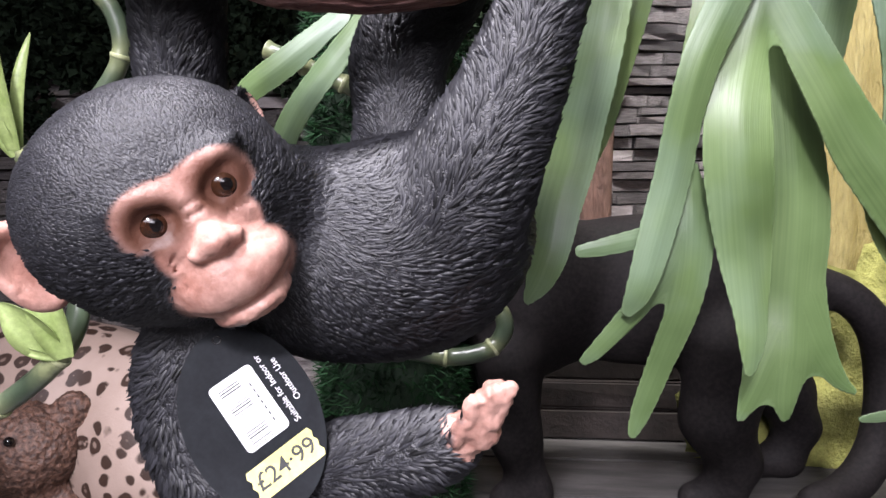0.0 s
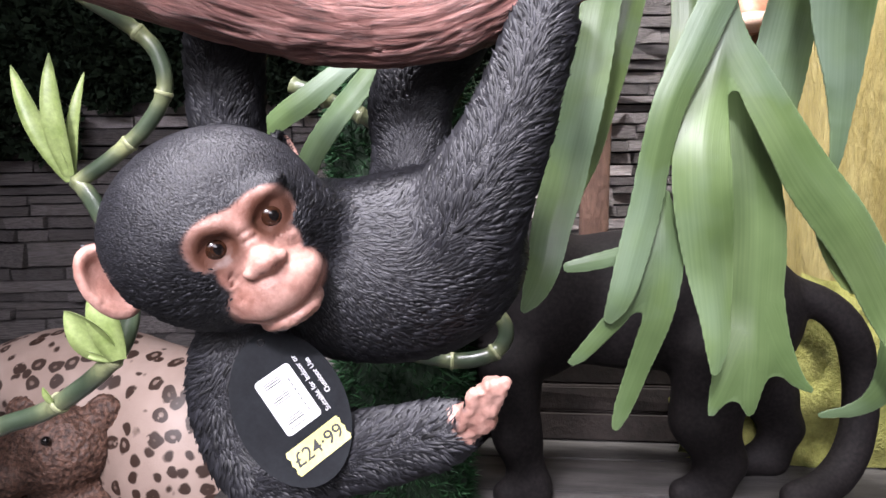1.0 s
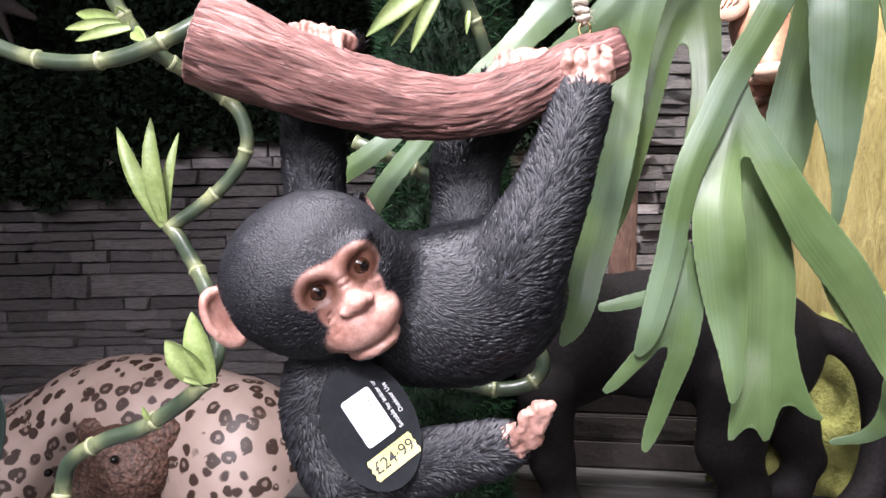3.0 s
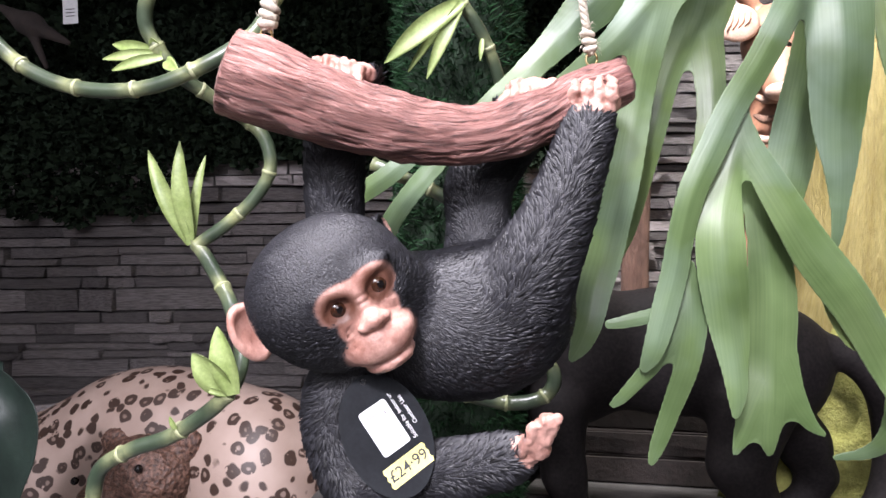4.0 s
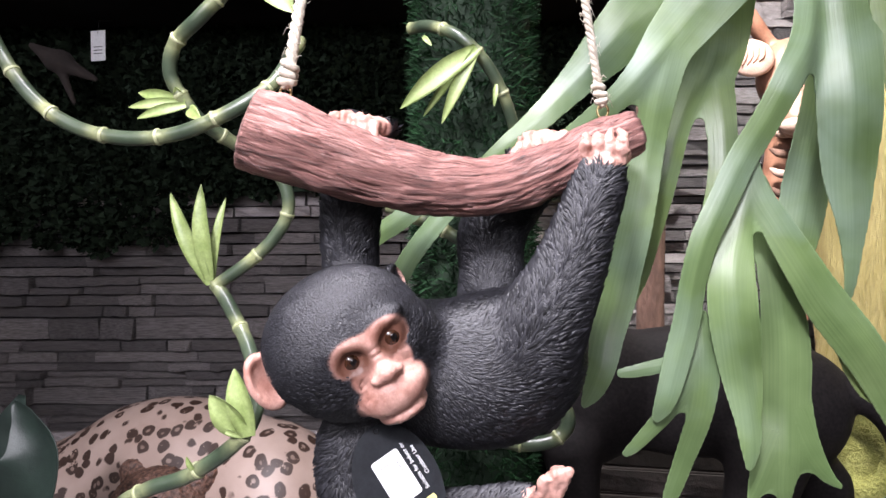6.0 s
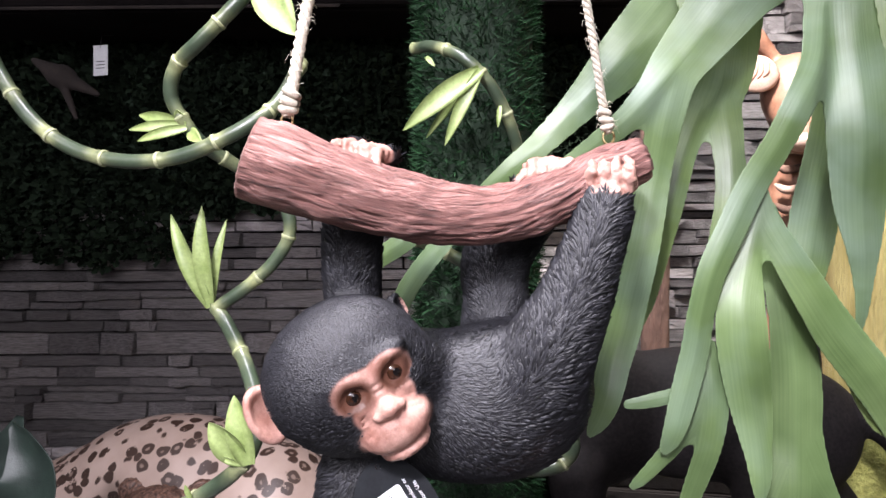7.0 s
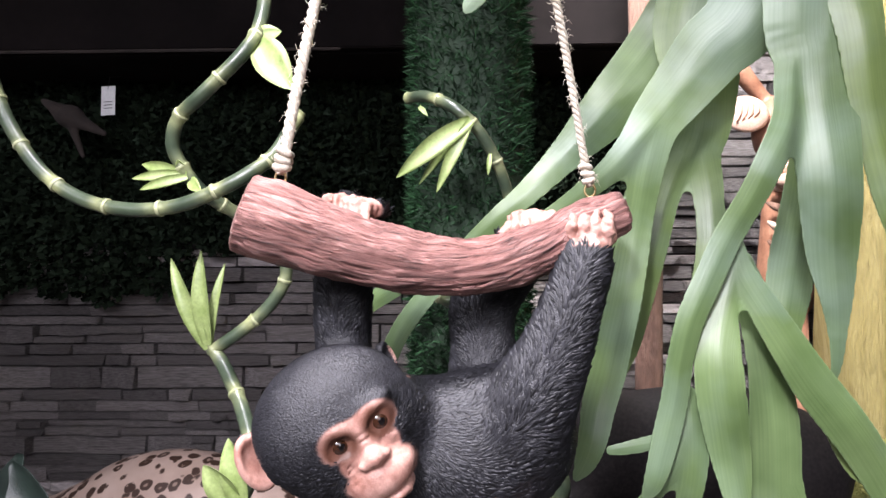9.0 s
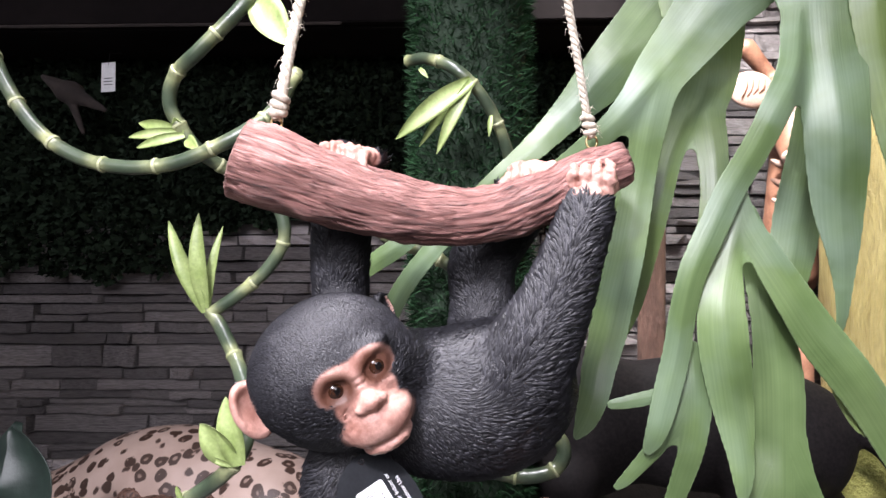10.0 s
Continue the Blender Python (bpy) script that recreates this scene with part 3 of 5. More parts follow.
def build_chimp():
    s = Sculpt((-0.275, 0.225, 1.075), (0.105, 0.525, 1.505), 0.00145)
    s.chain(smooth_rows(TORSO), 0.02)
    for rows in LIMB_ROWS:
        s.chain(smooth_rows(rows), 0.010)
    s.limb(on_head(0.01, -0.01, -0.03), TORSO[0][0], 0.045, 0.05, 0.02)
    # head, ruff of cheek fur, brow, muzzle
    s.ball(on_head(-0.0105, 0.0, -0.001), (0.0680, 0.0575, 0.060), HEAD_AXES, 0.012)
    s.ball(on_head(0, -0.026, 0.010), (0.060, 0.043, 0.040), HEAD_AXES, 0.015)
    s.ball(on_head(0, 0.004, 0.040), (0.036, 0.016, 0.017), HEAD_AXES, 0.008)
    for e in (-1, 1):
        s.ball(on_head(e * 0.0185, 0.0095, 0.0490), (0.0170, 0.0062, 0.0090), HEAD_AXES, 0.005)
        s.ball(on_head(e * 0.018, -0.021, 0.0415), (0.015, 0.011, 0.010), HEAD_AXES, 0.008)
    s.ball(on_head(0, -0.014, 0.046), (0.012, 0.016, 0.014), HEAD_AXES, 0.008)
    s.ball(on_head(0, -0.044, 0.044), (0.0295, 0.0200, 0.0245), HEAD_AXES, 0.008)
    s.ball(on_head(0, -0.0625, 0.0420), (0.0215, 0.0080, 0.0205), HEAD_AXES, 0.003)
    s.ball(on_head(0, -0.0235, 0.0625), (0.0092, 0.0072, 0.0082), HEAD_AXES, 0.004)
    for e in (-1, 1):
        s.ball(on_head(e * 0.0088, -0.0255, 0.0605), (0.0056, 0.0046, 0.006), HEAD_AXES, 0.002)
        s.ball(on_head(e * 0.0052, -0.0285, 0.0700), (0.0020, 0.0015, 0.003), HEAD_AXES, 0.002, True)
        s.ball(on_head(e * 0.0178, -0.0055, 0.060), (0.0108, 0.0088, 0.0115), HEAD_AXES, 0.004, True)
        s.ball(on_head(e * 0.0178, -0.0055, 0.047), (0.0118, 0.0108, 0.0088), HEAD_AXES, 0.0025)
        s.ball(on_head(e * 0.0178, -0.0055, 0.0585), (0.0085, 0.0074, 0.0065), HEAD_AXES, 0.002, True)
    # mouth line and folds beside the nose
    line = [on_head(x, -0.0590 + 12.0 * x * x, 0.0622 - 17.0 * x * x) for x in np.linspace(-0.024, 0.024, 13)]
    for a, b in zip(line[:-1], line[1:]):
        s.limb(a, b, 0.0014, 0.0014, 0.0022, True)
    for e in (-1, 1):
        for u0, f0 in ((-0.0185, 0.0560), (-0.0225, 0.0555), (-0.0270, 0.0580), (-0.0310, 0.0605)):
            s.limb(on_head(e * 0.011, u0, f0 + 0.004), on_head(e * 0.023, u0 - 0.006, f0 - 0.004), 0.0011, 0.0009, 0.002, True)
        s.limb(on_head(e * 0.010, -0.0165, 0.0545), on_head(e * 0.025, -0.0185, 0.0500), 0.0010, 0.0008, 0.002, True)
    for k in range(2):
        s.limb(on_head(-0.004, -0.004 - 0.005 * k, 0.0595), on_head(0.004, -0.004 - 0.005 * k, 0.0595), 0.0008, 0.0008, 0.0016, True)
    # ears
    for e in (-1, 1):
        c = on_head(-0.081, -0.001, -0.012) if e < 0 else on_head(0.056, 0.012, -0.024)
        out = e * E1 * 0.72 + FWD * 0.42 * (1 if e < 0 else -1.2)
        out /= np.linalg.norm(out)
        flat = np.cross(UPW, out) * e
        flat /= np.linalg.norm(flat)
        tall = np.cross(flat, out)
        axes = [out, tall, flat]
        big = 1.0 if e < 0 else 0.55
        s.ball(c, (0.0175 * big, 0.0265 * big, 0.0075), axes, 0.004)
        s.ball(c + flat * 0.0062 * (1 if flat @ FWD > 0 else -1) + out * 0.001, (0.0130 * big, 0.0210 * big, 0.0078), axes, 0.003, True)
    # fingers and feet
    for a in KNUCKLES[1:]:
        a = np.array(a)
        s.limb(a + (0, 0.014, 0.008), a + (0.0, 0.002, 0.005), 0.0044, 0.0047, 0.0012)
        s.limb(a + (0.0, 0.002, 0.005), a + (0.001, -0.004, -0.010), 0.0047, 0.0041, 0.0012)
    s.limb(np.array(KNUCKLES[0]) + (0, 0.01, 0), np.array(KNUCKLES[0]), 0.007, 0.0065, 0.003)
    s.ball(np.array(KNUCKLES[2]) + (0.003, 0.028, 0.0), (0.026, 0.014, 0.011), None, 0.006)
    h = np.array(HAND_TOP)
    s.ball(h + (0.002, 0.0, -0.005), (0.0225, 0.014, 0.017), None, 0.006)
    for k in range(4):
        x = -0.0155 + 0.0105 * k
        s.limb(h + (x, -0.008, -0.012), h + (x + 0.001, -0.013, 0.004), 0.0046, 0.0049, 0.001)
        s.limb(h + (x + 0.001, -0.013, 0.004), h + (x + 0.001, 0.002, 0.016), 0.0049, 0.0044, 0.001)
    f = np.array(FOOT_TOP)
    s.ball(f + (0.0, 0.006, 0.002), (0.025, 0.014, 0.0125), None, 0.006)
    for k in range(4):
        s.limb(f + (-0.012 + 0.010 * k, 0.0, 0.008), f + (-0.014 + 0.010 * k, -0.012, -0.004), 0.0055, 0.005, 0.002)
    s.limb(f + (-0.02, -0.004, -0.004), f + (-0.028, -0.012, -0.01), 0.006, 0.0045, 0.002)
    a, b, c = (np.array(v) for v in FOOT_LOW)
    s.limb(a, b, 0.0125, 0.0115, 0.004)
    s.limb(b, c, 0.0105, 0.0070, 0.004)
    for k in range(5):
        q = b + (c - b) * (0.1 + 0.2 * k)
        s.limb(q + (-0.003, -0.006, 0.0), q + (-0.013 + 0.001 * k, -0.012, -0.004 + 0.001 * k), 0.0050, 0.0045, 0.0018)
        s.limb(q + (-0.001, -0.010, 0.003), q + (0.009, -0.006, 0.006), 0.0046, 0.0042, 0.0018)
    verts, faces = s.mesh()
    verts = relax(verts, faces, 1)
    # skin paint
    q = verts - HEAD
    r, u, fw = q @ E1, q @ UPW, q @ FWD
    face = np.maximum.reduce([
        1 - (np.abs(r / 0.0360) ** 3 + np.abs((u + 0.003 - 0.0018 * np.cos(np.abs(r) * 110 - 2.2)) / 0.0165) ** 3) ** (1 / 3),
        1 - np.hypot(r / 0.0345, (u + 0.047) / 0.0255),
        1 - np.hypot(r / 0.028, (u + 0.022) / 0.022),
    ])
    skin = soft(face, 0.0, 0.14) * soft(fw, 0.020, 0.030)
    for e in (-1, 1):
        c = on_head(-0.084, -0.001, -0.010) if e < 0 else on_head(0.062, 0.013, -0.024)
        skin = np.maximum(skin, 1 - soft(np.linalg.norm((verts - c) * 1.0, axis=1), 0.024, 0.030) * 1.0)
        skin *= np.where(np.abs(r) < 0.061, np.where(face > 0, 1, 0), 1)
    skin = np.where((np.abs(r) < 0.061) & (fw < 0.02), 0, skin)
    for c, rad in ((KNUCKLES[2], 0.036), (HAND_TOP, 0.030), (FOOT_TOP, 0.036), (FOOT_LOW[1], 0.022), (FOOT_LOW[2], 0.026)):
        skin = np.maximum(skin, 1 - soft(np.linalg.norm(verts - np.array(c), axis=1), rad * 0.86, rad))
    socket = np.zeros(len(verts))
    for e in (-1, 1):
        socket = np.maximum(socket, 1 - soft(np.hypot((r - e * 0.0178) / 1.15, u + 0.0040), 0.0095, 0.0180))
    nostril = np.zeros(len(verts))
    for e in (-1, 1):
        nostril = np.maximum(nostril, 1 - soft(np.linalg.norm(verts - on_head(e * 0.0052, -0.0288, 0.069), axis=1), 0.0014, 0.0032))
    tint = np.maximum(socket * 0.92, nostril) * (fw > 0.02)
    # which way the hair lies: off the middle line of the limb that is nearest, blended where limbs meet
    nrm = normals_of(verts, faces)
    flow, total, size = np.zeros_like(verts), np.zeros(len(verts)), np.zeros(len(verts))
    for k, rows in enumerate([TORSO] + LIMB_ROWS):
        rows = smooth_rows(rows)
        gap, own = np.full(len(verts), 9.0), np.zeros_like(verts)
        for (a, ra), (b, rb) in zip(rows[:-1], rows[1:]):
            h = np.clip((verts - a) @ (b - a) / ((b - a) @ (b - a)), 0, 1)
            off = verts - a - h[:, None] * (b - a)
            d = np.linalg.norm(off, axis=1) - (ra + (rb - ra) * h)
            near = d < gap
            gap = np.where(near, d, gap)
            tangent = (b - a) / np.linalg.norm(b - a)
            side = np.cross(tangent, (0, -1, 0.1))
            side /= np.linalg.norm(side)
            lean = np.clip((off @ side) / (0.55 * ra), -1, 1) * (0.25 if k == 0 else 0.95)
            way = tangent + lean[:, None] * side + ((0.1, 0, -0.55) if k == 0 else (0, 0, 0))
            own = np.where(near[:, None], way, own)
        w = np.exp(-np.clip(gap, -0.02, 0.2) / 0.006)
        flow, total, size = flow + w[:, None] * own, total + w, size + w * (0.0060, 0.0085, 0.0065, 0.0105, 0.0090)[k]
    size /= total
    dh = np.sqrt((r / 0.068) ** 2 + (u / 0.060) ** 2 + (fw / 0.060) ** 2) - 1
    on = 1 - soft(dh, 0.10, 0.32)
    away = q - (0.055 * FWD - 0.030 * UPW)
    flow = flow / (total[:, None] + 1e-12) * (1 - on)[:, None] + on[:, None] * away / np.linalg.norm(away, axis=1)[:, None]
    flow = flow + 0.5 * np.stack([lattice(verts * 70, 41), lattice(verts * 70, 42), lattice(verts * 70, 43)], 1)
    flow -= nrm * (flow * nrm).sum(1)[:, None]
    flow /= np.linalg.norm(flow, axis=1)[:, None] + 1e-9
    crown = soft(u, -0.02, 0.02)
    size = size * (1 - on) + on * (0.0058 - 0.0024 * crown)
    lift = 0.27 * (1 - on) + on * (0.20 - 0.11 * crown)
    bald = np.clip(skin * 1.6, 0, 1)
    locks, lock_faces = fur_locks(verts, faces, nrm, flow, size * (1 - 0.5 * bald), lift, 1 - bald, 46000)
    comb = np.array(verts)
    crease = lattice(verts * 330, 31) * 0.00035 + lattice(verts * 160, 33) * 0.0005
    palm = skin * (np.abs(dh) > 0.45)
    verts = verts + nrm * (crease * np.where(palm > 0.3, 3.4, skin * 0.6))[:, None]
    shag = np.full(len(verts), 0.25)
    eyes = [(*globe(on_head(e * 0.0178, -0.0055, 0.0472), 0.0086, HEAD_AXES, 30), 1) for e in (-1, 1)]
    eyes += [(*globe(on_head(e * 0.0178 + 0.0005, -0.0055, 0.0472 + 0.0056), (0.0046, 0.0046, 0.0032), HEAD_AXES, 20), 2) for e in (-1, 1)]
    eyes.append((locks, lock_faces, 0))
    more = sum(len(e[0]) for e in eyes)
    verts, faces, slots = joined(verts, faces, eyes)
    shag = np.r_[shag, np.zeros(more)]
    skin, tint, comb = np.r_[skin, np.zeros(more)], np.r_[tint, np.zeros(more)], np.vstack([comb, np.zeros((more - len(locks), 3)), np.repeat(np.random.default_rng(6).uniform(0, 3, (len(locks) // 5, 3)), 5, 0)])
    ob = link_mesh("chimp_figure", verts, faces, [CHIMP, EYE_BROWN, EYE_BLACK], None, True, "black furred young chimp figure with pink-brown face")
    ob.data.polygons.foreach_set("material_index", slots)
    set_attribute(ob, "skin", skin)
    set_attribute(ob, "tint", np.clip(tint, 0, 1))
    set_attribute(ob, "shag", shag)
    set_attribute(ob, "comb", comb, "FLOAT_VECTOR")
    return ob


def build_branch():
    p = spline(BRANCH, 110)
    path, rad = p[:, :3], p[:, 3]
    sides = 96
    tan, side, up = frames_along(path)
    ang = np.linspace(0, 2 * np.pi, sides, endpoint=False)
    run = np.r_[0, np.cumsum(np.linalg.norm(np.diff(path, axis=0), axis=1))]
    grid = np.stack(np.meshgrid(run, ang, indexing="ij"), -1).reshape(-1, 2)
    comb = np.stack([grid[:, 0], np.cos(grid[:, 1]) * 0.03, np.sin(grid[:, 1]) * 0.03], 1)
    twist = comb * (18, 280, 280)
    twist[:, 1:] += 1.2 * lattice(comb * (40, 40, 40), 4)[:, None]
    rough = np.abs(lattice(twist, 11)) + 0.5 * np.abs(lattice(twist * 2.1, 5))
    lump = lattice(comb * (45, 45, 45), 9)
    d = (rough * -0.0034 + lump * 0.0024).reshape(len(path), sides)
    verts = []
    for i in range(len(path)):
        r = rad[i] + d[i]
        verts += list(path[i] + (np.cos(ang) * r)[:, None] * side[i] + (np.sin(ang) * r)[:, None] * up[i])
    faces = [(i * sides + j, i * sides + (j + 1) % sides, (i + 1) * sides + (j + 1) % sides, (i + 1) * sides + j) for i in range(len(path) - 1) for j in range(sides)]
    skin = np.zeros(len(verts))
    comb = list(comb)
    for end, sign in ((0, -1), (len(path) - 1, 1)):
        ring = [end * sides + j for j in range(sides)]
        for k, (shrink, push) in enumerate(((0.93, 0.004), (0.6, 0.003), (0.3, 0.004))):
            base = len(verts)
            c = path[end]
            for j in range(sides):
                v = np.array(verts[end * sides + j])
                verts.append(c + (v - c) * shrink + sign * tan[end] * push * (1 if sign > 0 else 0.4))
                comb.append(np.array((shrink * 0.15, 0.002, 0.001)))
            new_ring = list(range(base, base + sides))
            for j in range(sides):
                quad = (ring[j], ring[(j + 1) % sides], new_ring[(j + 1) % sides], new_ring[j])
                faces.append(quad if sign > 0 else quad[::-1])
            ring = new_ring
        faces.append(tuple(ring) if sign > 0 else tuple(ring[::-1]))
        skin = np.r_[skin, np.full(3 * sides, 0.55 if sign < 0 else 0.1)]
    ob = link_mesh("branch", verts, faces, BARK, None, True, "red-brown branch with deep bark grooves")
    set_attribute(ob, "skin", skin)
    set_attribute(ob, "comb", np.array(comb), "FLOAT_VECTOR")
    return ob


def build_rope(points, radius, parent):
    """Three twisted strands with loose hairs and a knot at the lower end."""
    p = spline(points, 120)
    tan, side, up = frames_along(p)
    run = np.r_[0, np.cumsum(np.linalg.norm(np.diff(p, axis=0), axis=1))]
    verts, faces = [], []

    def add(v, f):
        base = len(verts)
        verts.extend(v)
        faces.extend([tuple(base + i for i in q) for q in f])

    for k in range(3):
        a = run / (radius * 5.2) * 2 * np.pi + k * 2.094
        q = p + (np.cos(a) * radius * 0.55)[:, None] * side + (np.sin(a) * radius * 0.55)[:, None] * up
        add(*tube(q, np.full(len(q), radius * 0.62), 8))
    rng = random.Random(int(radius * 1e6) + len(points))
    for _ in range(190):
        i = rng.randrange(2, 118)
        d = np.array([rng.gauss(0, 1) for _ in range(3)])
        d -= tan[i] * (d @ tan[i]) * 0.5
        d /= np.linalg.norm(d)
        l = rng.uniform(0.003, 0.009)
        q = [p[i] + d * radius * 0.8, p[i] + d * (radius + l * 0.5) + tan[i] * l * 0.3, p[i] + d * (radius + l * 0.8) + tan[i] * l * rng.uniform(-0.6, 0.9)]
        add(*tube(q, (0.0003, 0.00025, 0.00016), 4))
    low = p[0]
    for k in range(3):
        c = low + tan[0] * (0.006 + 0.0065 * k)
        t2 = np.linspace(0, 2 * np.pi, 16)
        q = c + (np.cos(t2) * radius * 1.15)[:, None] * side[0] + (np.sin(t2) * radius * 1.15)[:, None] * up[0] + (np.sin(t2 + k) * 0.0016)[:, None] * tan[0]
        add(*tube(q, np.full(16, radius * 0.75), 8))
    return link_mesh("rope", verts, faces, ROPE, parent, True, "pale hairy twisted jute rope with a knot")


def build_ornament():
    top = thing("hanging_chimp_ornament", "resin chimp hanging from a bark branch on two jute ropes", "ornament", (0, 0, 0))
    build_chimp().parent = top
    build_branch().parent = top
    ropes = (
        [(-0.2295, 0.3180, 1.4944), (-0.2254, 0.3180, 1.5128), (-0.2185, 0.3250, 1.5678), (-0.2113, 0.3320, 1.6168), (-0.2043, 0.3400, 1.6674), (-0.1900, 0.3550, 1.7670), (-0.1454, 0.3700, 2.0086)],
        [(0.0330, 0.4420, 1.4916), (0.0290, 0.4420, 1.5124), (0.0184, 0.4350, 1.5814), (0.0087, 0.4280, 1.6401), (0.0011, 0.4200, 1.6813), (-0.0194, 0.4100, 1.7766), (-0.1435, 0.3710, 2.0091)],
    )
    knot = np.array(ropes[0][-1])
    build_rope([tuple(knot + (0.003, 0.0, 0.0)), (knot[0], knot[1], 2.3), (knot[0], knot[1], 2.68)], 0.0052, top)
    v, f = tube([(knot[0], knot[1], 2.66), (knot[0], knot[1], 2.705)], (0.004, 0.004), 10)
    link_mesh("hook", v, f, BRASS, top)
    for row, rad in zip(ropes, (0.0046, 0.0037)):
        build_rope(row, rad, top)
        t2 = np.linspace(0, 2 * np.pi, 18)
        c = np.array(row[0])
        ring = c + np.stack([np.cos(t2) * 0.005, np.zeros(18), np.sin(t2) * 0.0065 - 0.004], 1)
        v, f = tube(ring, np.full(18, 0.0011), 8)
        link_mesh("screw_eye", v, f, BRASS, top, True, "small brass screw eye")
    return top


build_ornament()


# ---- swing tag ----
def flat_shape(points, thick, name, mat, parent, m, label=""):
    bm = bmesh.new()
    vs = [bm.verts.new((x, y, 0)) for x, y in points]
    f = bm.faces.new(vs)
    out = bmesh.ops.extrude_face_region(bm, geom=[f])
    for v in out["geom"]:
        if isinstance(v, bmesh.types.BMVert):
            v.co.z += thick
    bmesh.ops.recalc_face_normals(bm, faces=bm.faces[:])
    ob = part(name, bm, mat, parent, label)
    ob.matrix_local = m
    return ob


def letters(text, size, name, mat, parent, m, label="", bold=0.0):
    cu = bpy.data.curves.new(name, "FONT")
    cu.body, cu.size, cu.align_x, cu.align_y, cu.extrude, cu.offset = text, size, "CENTER", "CENTER", 0.00005, bold
    tmp = new(name, cu)
    bpy.context.view_layer.update()
    me = bpy.data.meshes.new_from_object(tmp.evaluated_get(bpy.context.evaluated_depsgraph_get()))
    bpy.data.objects.remove(tmp)
    me.materials.clear()
    me.materials.append(mat)
    ob = new(name, me)
    ob.parent = parent
    ob.matrix_local = m
    return tagged(ob, label) if label else ob


def build_tag():
    hole = Vector((-0.1574, 0.3220, 1.2060))
    low = Vector((-0.1110, 0.3000, 1.1250))
    right = Vector((-0.0943, 0.3180, 1.1748)) - Vector((-0.1675, 0.3000, 1.1840))
    down = (low - hole).normalized()
    y = -down
    z = right.cross(y).normalized()
    if z.y > 0:
        z = -z
    x = y.cross(z)
    m = Matrix((x, y, z)).transposed().to_4x4()
    centre = hole + (low - hole) * 0.46
    m.translation = centre + x * 0.004
    tag = new("swing_tag")
    tag.matrix_world = m
    tagged(tag, "black oval card swing tag with barcode label and yellow price sticker", "tag")
    b, a = (low - hole).length * 0.53, 0.0345
    oval = [(a * math.cos(t) , b * math.sin(t)) for t in np.linspace(0, 2 * math.pi, 72, endpoint=False)]
    flat_shape(oval, 0.0009, "card", CARD, tag, pose(0, 0, 0))
    t2 = np.linspace(0, 2 * np.pi, 20)
    v, f = tube(np.stack([np.cos(t2) * 0.0021, b * 0.9 + np.sin(t2) * 0.0021, np.full(20, 0.0011)], 1), np.full(20, 0.0004), 6)
    link_mesh("eyelet", v, f, EYE_BLACK, tag)
    w, h, r = 0.0125, 0.0200, 0.0028
    rounded = []
    for cx, cy, a0 in ((w - r, h - r, 0), (-w + r, h - r, 90), (-w + r, -h + r, 180), (w - r, -h + r, 270)):
        rounded += [(cx + r * math.cos(radians(a0 + k * 18)), cy + r * math.sin(radians(a0 + k * 18))) for k in range(6)]
    at = pose(0.0005, 0.0055, 0.00095, 0, 0, 9)
    label = flat_shape(rounded, 0.0002, "barcode_label", PAPER, tag, at, "white rounded barcode label")
    rng = random.Random(4)
    for k in range(22):
        yy = -0.0185 + 0.0016 * k
        if k in (9, 10, 16, 17):
            continue
        bar = box((-0.0085, yy, 0.00022), (0.003, yy + rng.choice((0.0003, 0.0005, 0.0007)), 0.00027))
        part("bar", bar, INK, label)
    for k in range(7):
        part("bar", box((0.0068, -0.013 + 0.0036 * k, 0.00022), (0.0075, -0.0108 + 0.0036 * k, 0.00027)), INK, label)
    sticker = []
    for k in range(13):
        sticker.append((-0.0185 + 0.037 * k / 12, -0.0085))
    sticker += [(0.0185 + (0.0012 if k % 2 else 0), -0.0085 + 0.017 * k / 6) for k in range(1, 7)]
    sticker += [(0.0185 - 0.037 * k / 12, 0.0085) for k in range(1, 13)]
    sticker += [(-0.0185 - (0.0012 if k % 2 else 0), 0.0085 - 0.017 * k / 6) for k in range(1, 6)]
    price = flat_shape(sticker, 0.0002, "price_sticker", YELLOW, tag, pose(0.0055, -0.0290, 0.0012, 0, 0, 10), "pale yellow price sticker with handwriting")
    letters("£24·99", 0.0125, "handwriting", INK, price, pose(0, 0, 0.00026, 0, 0, 0), "black handwritten price", 0.0001)
    letters("Suitable for Indoor or", 0.0047, "print", PAPER, tag, pose(0.0172, 0.0085, 0.00096, 0, 0, 99), "white printed words", 0.00004)
    letters("Outdoor Use", 0.0047, "print", PAPER, tag, pose(0.0232, 0.0110, 0.00096, 0, 0, 99), "white printed words", 0.00004)


build_tag()


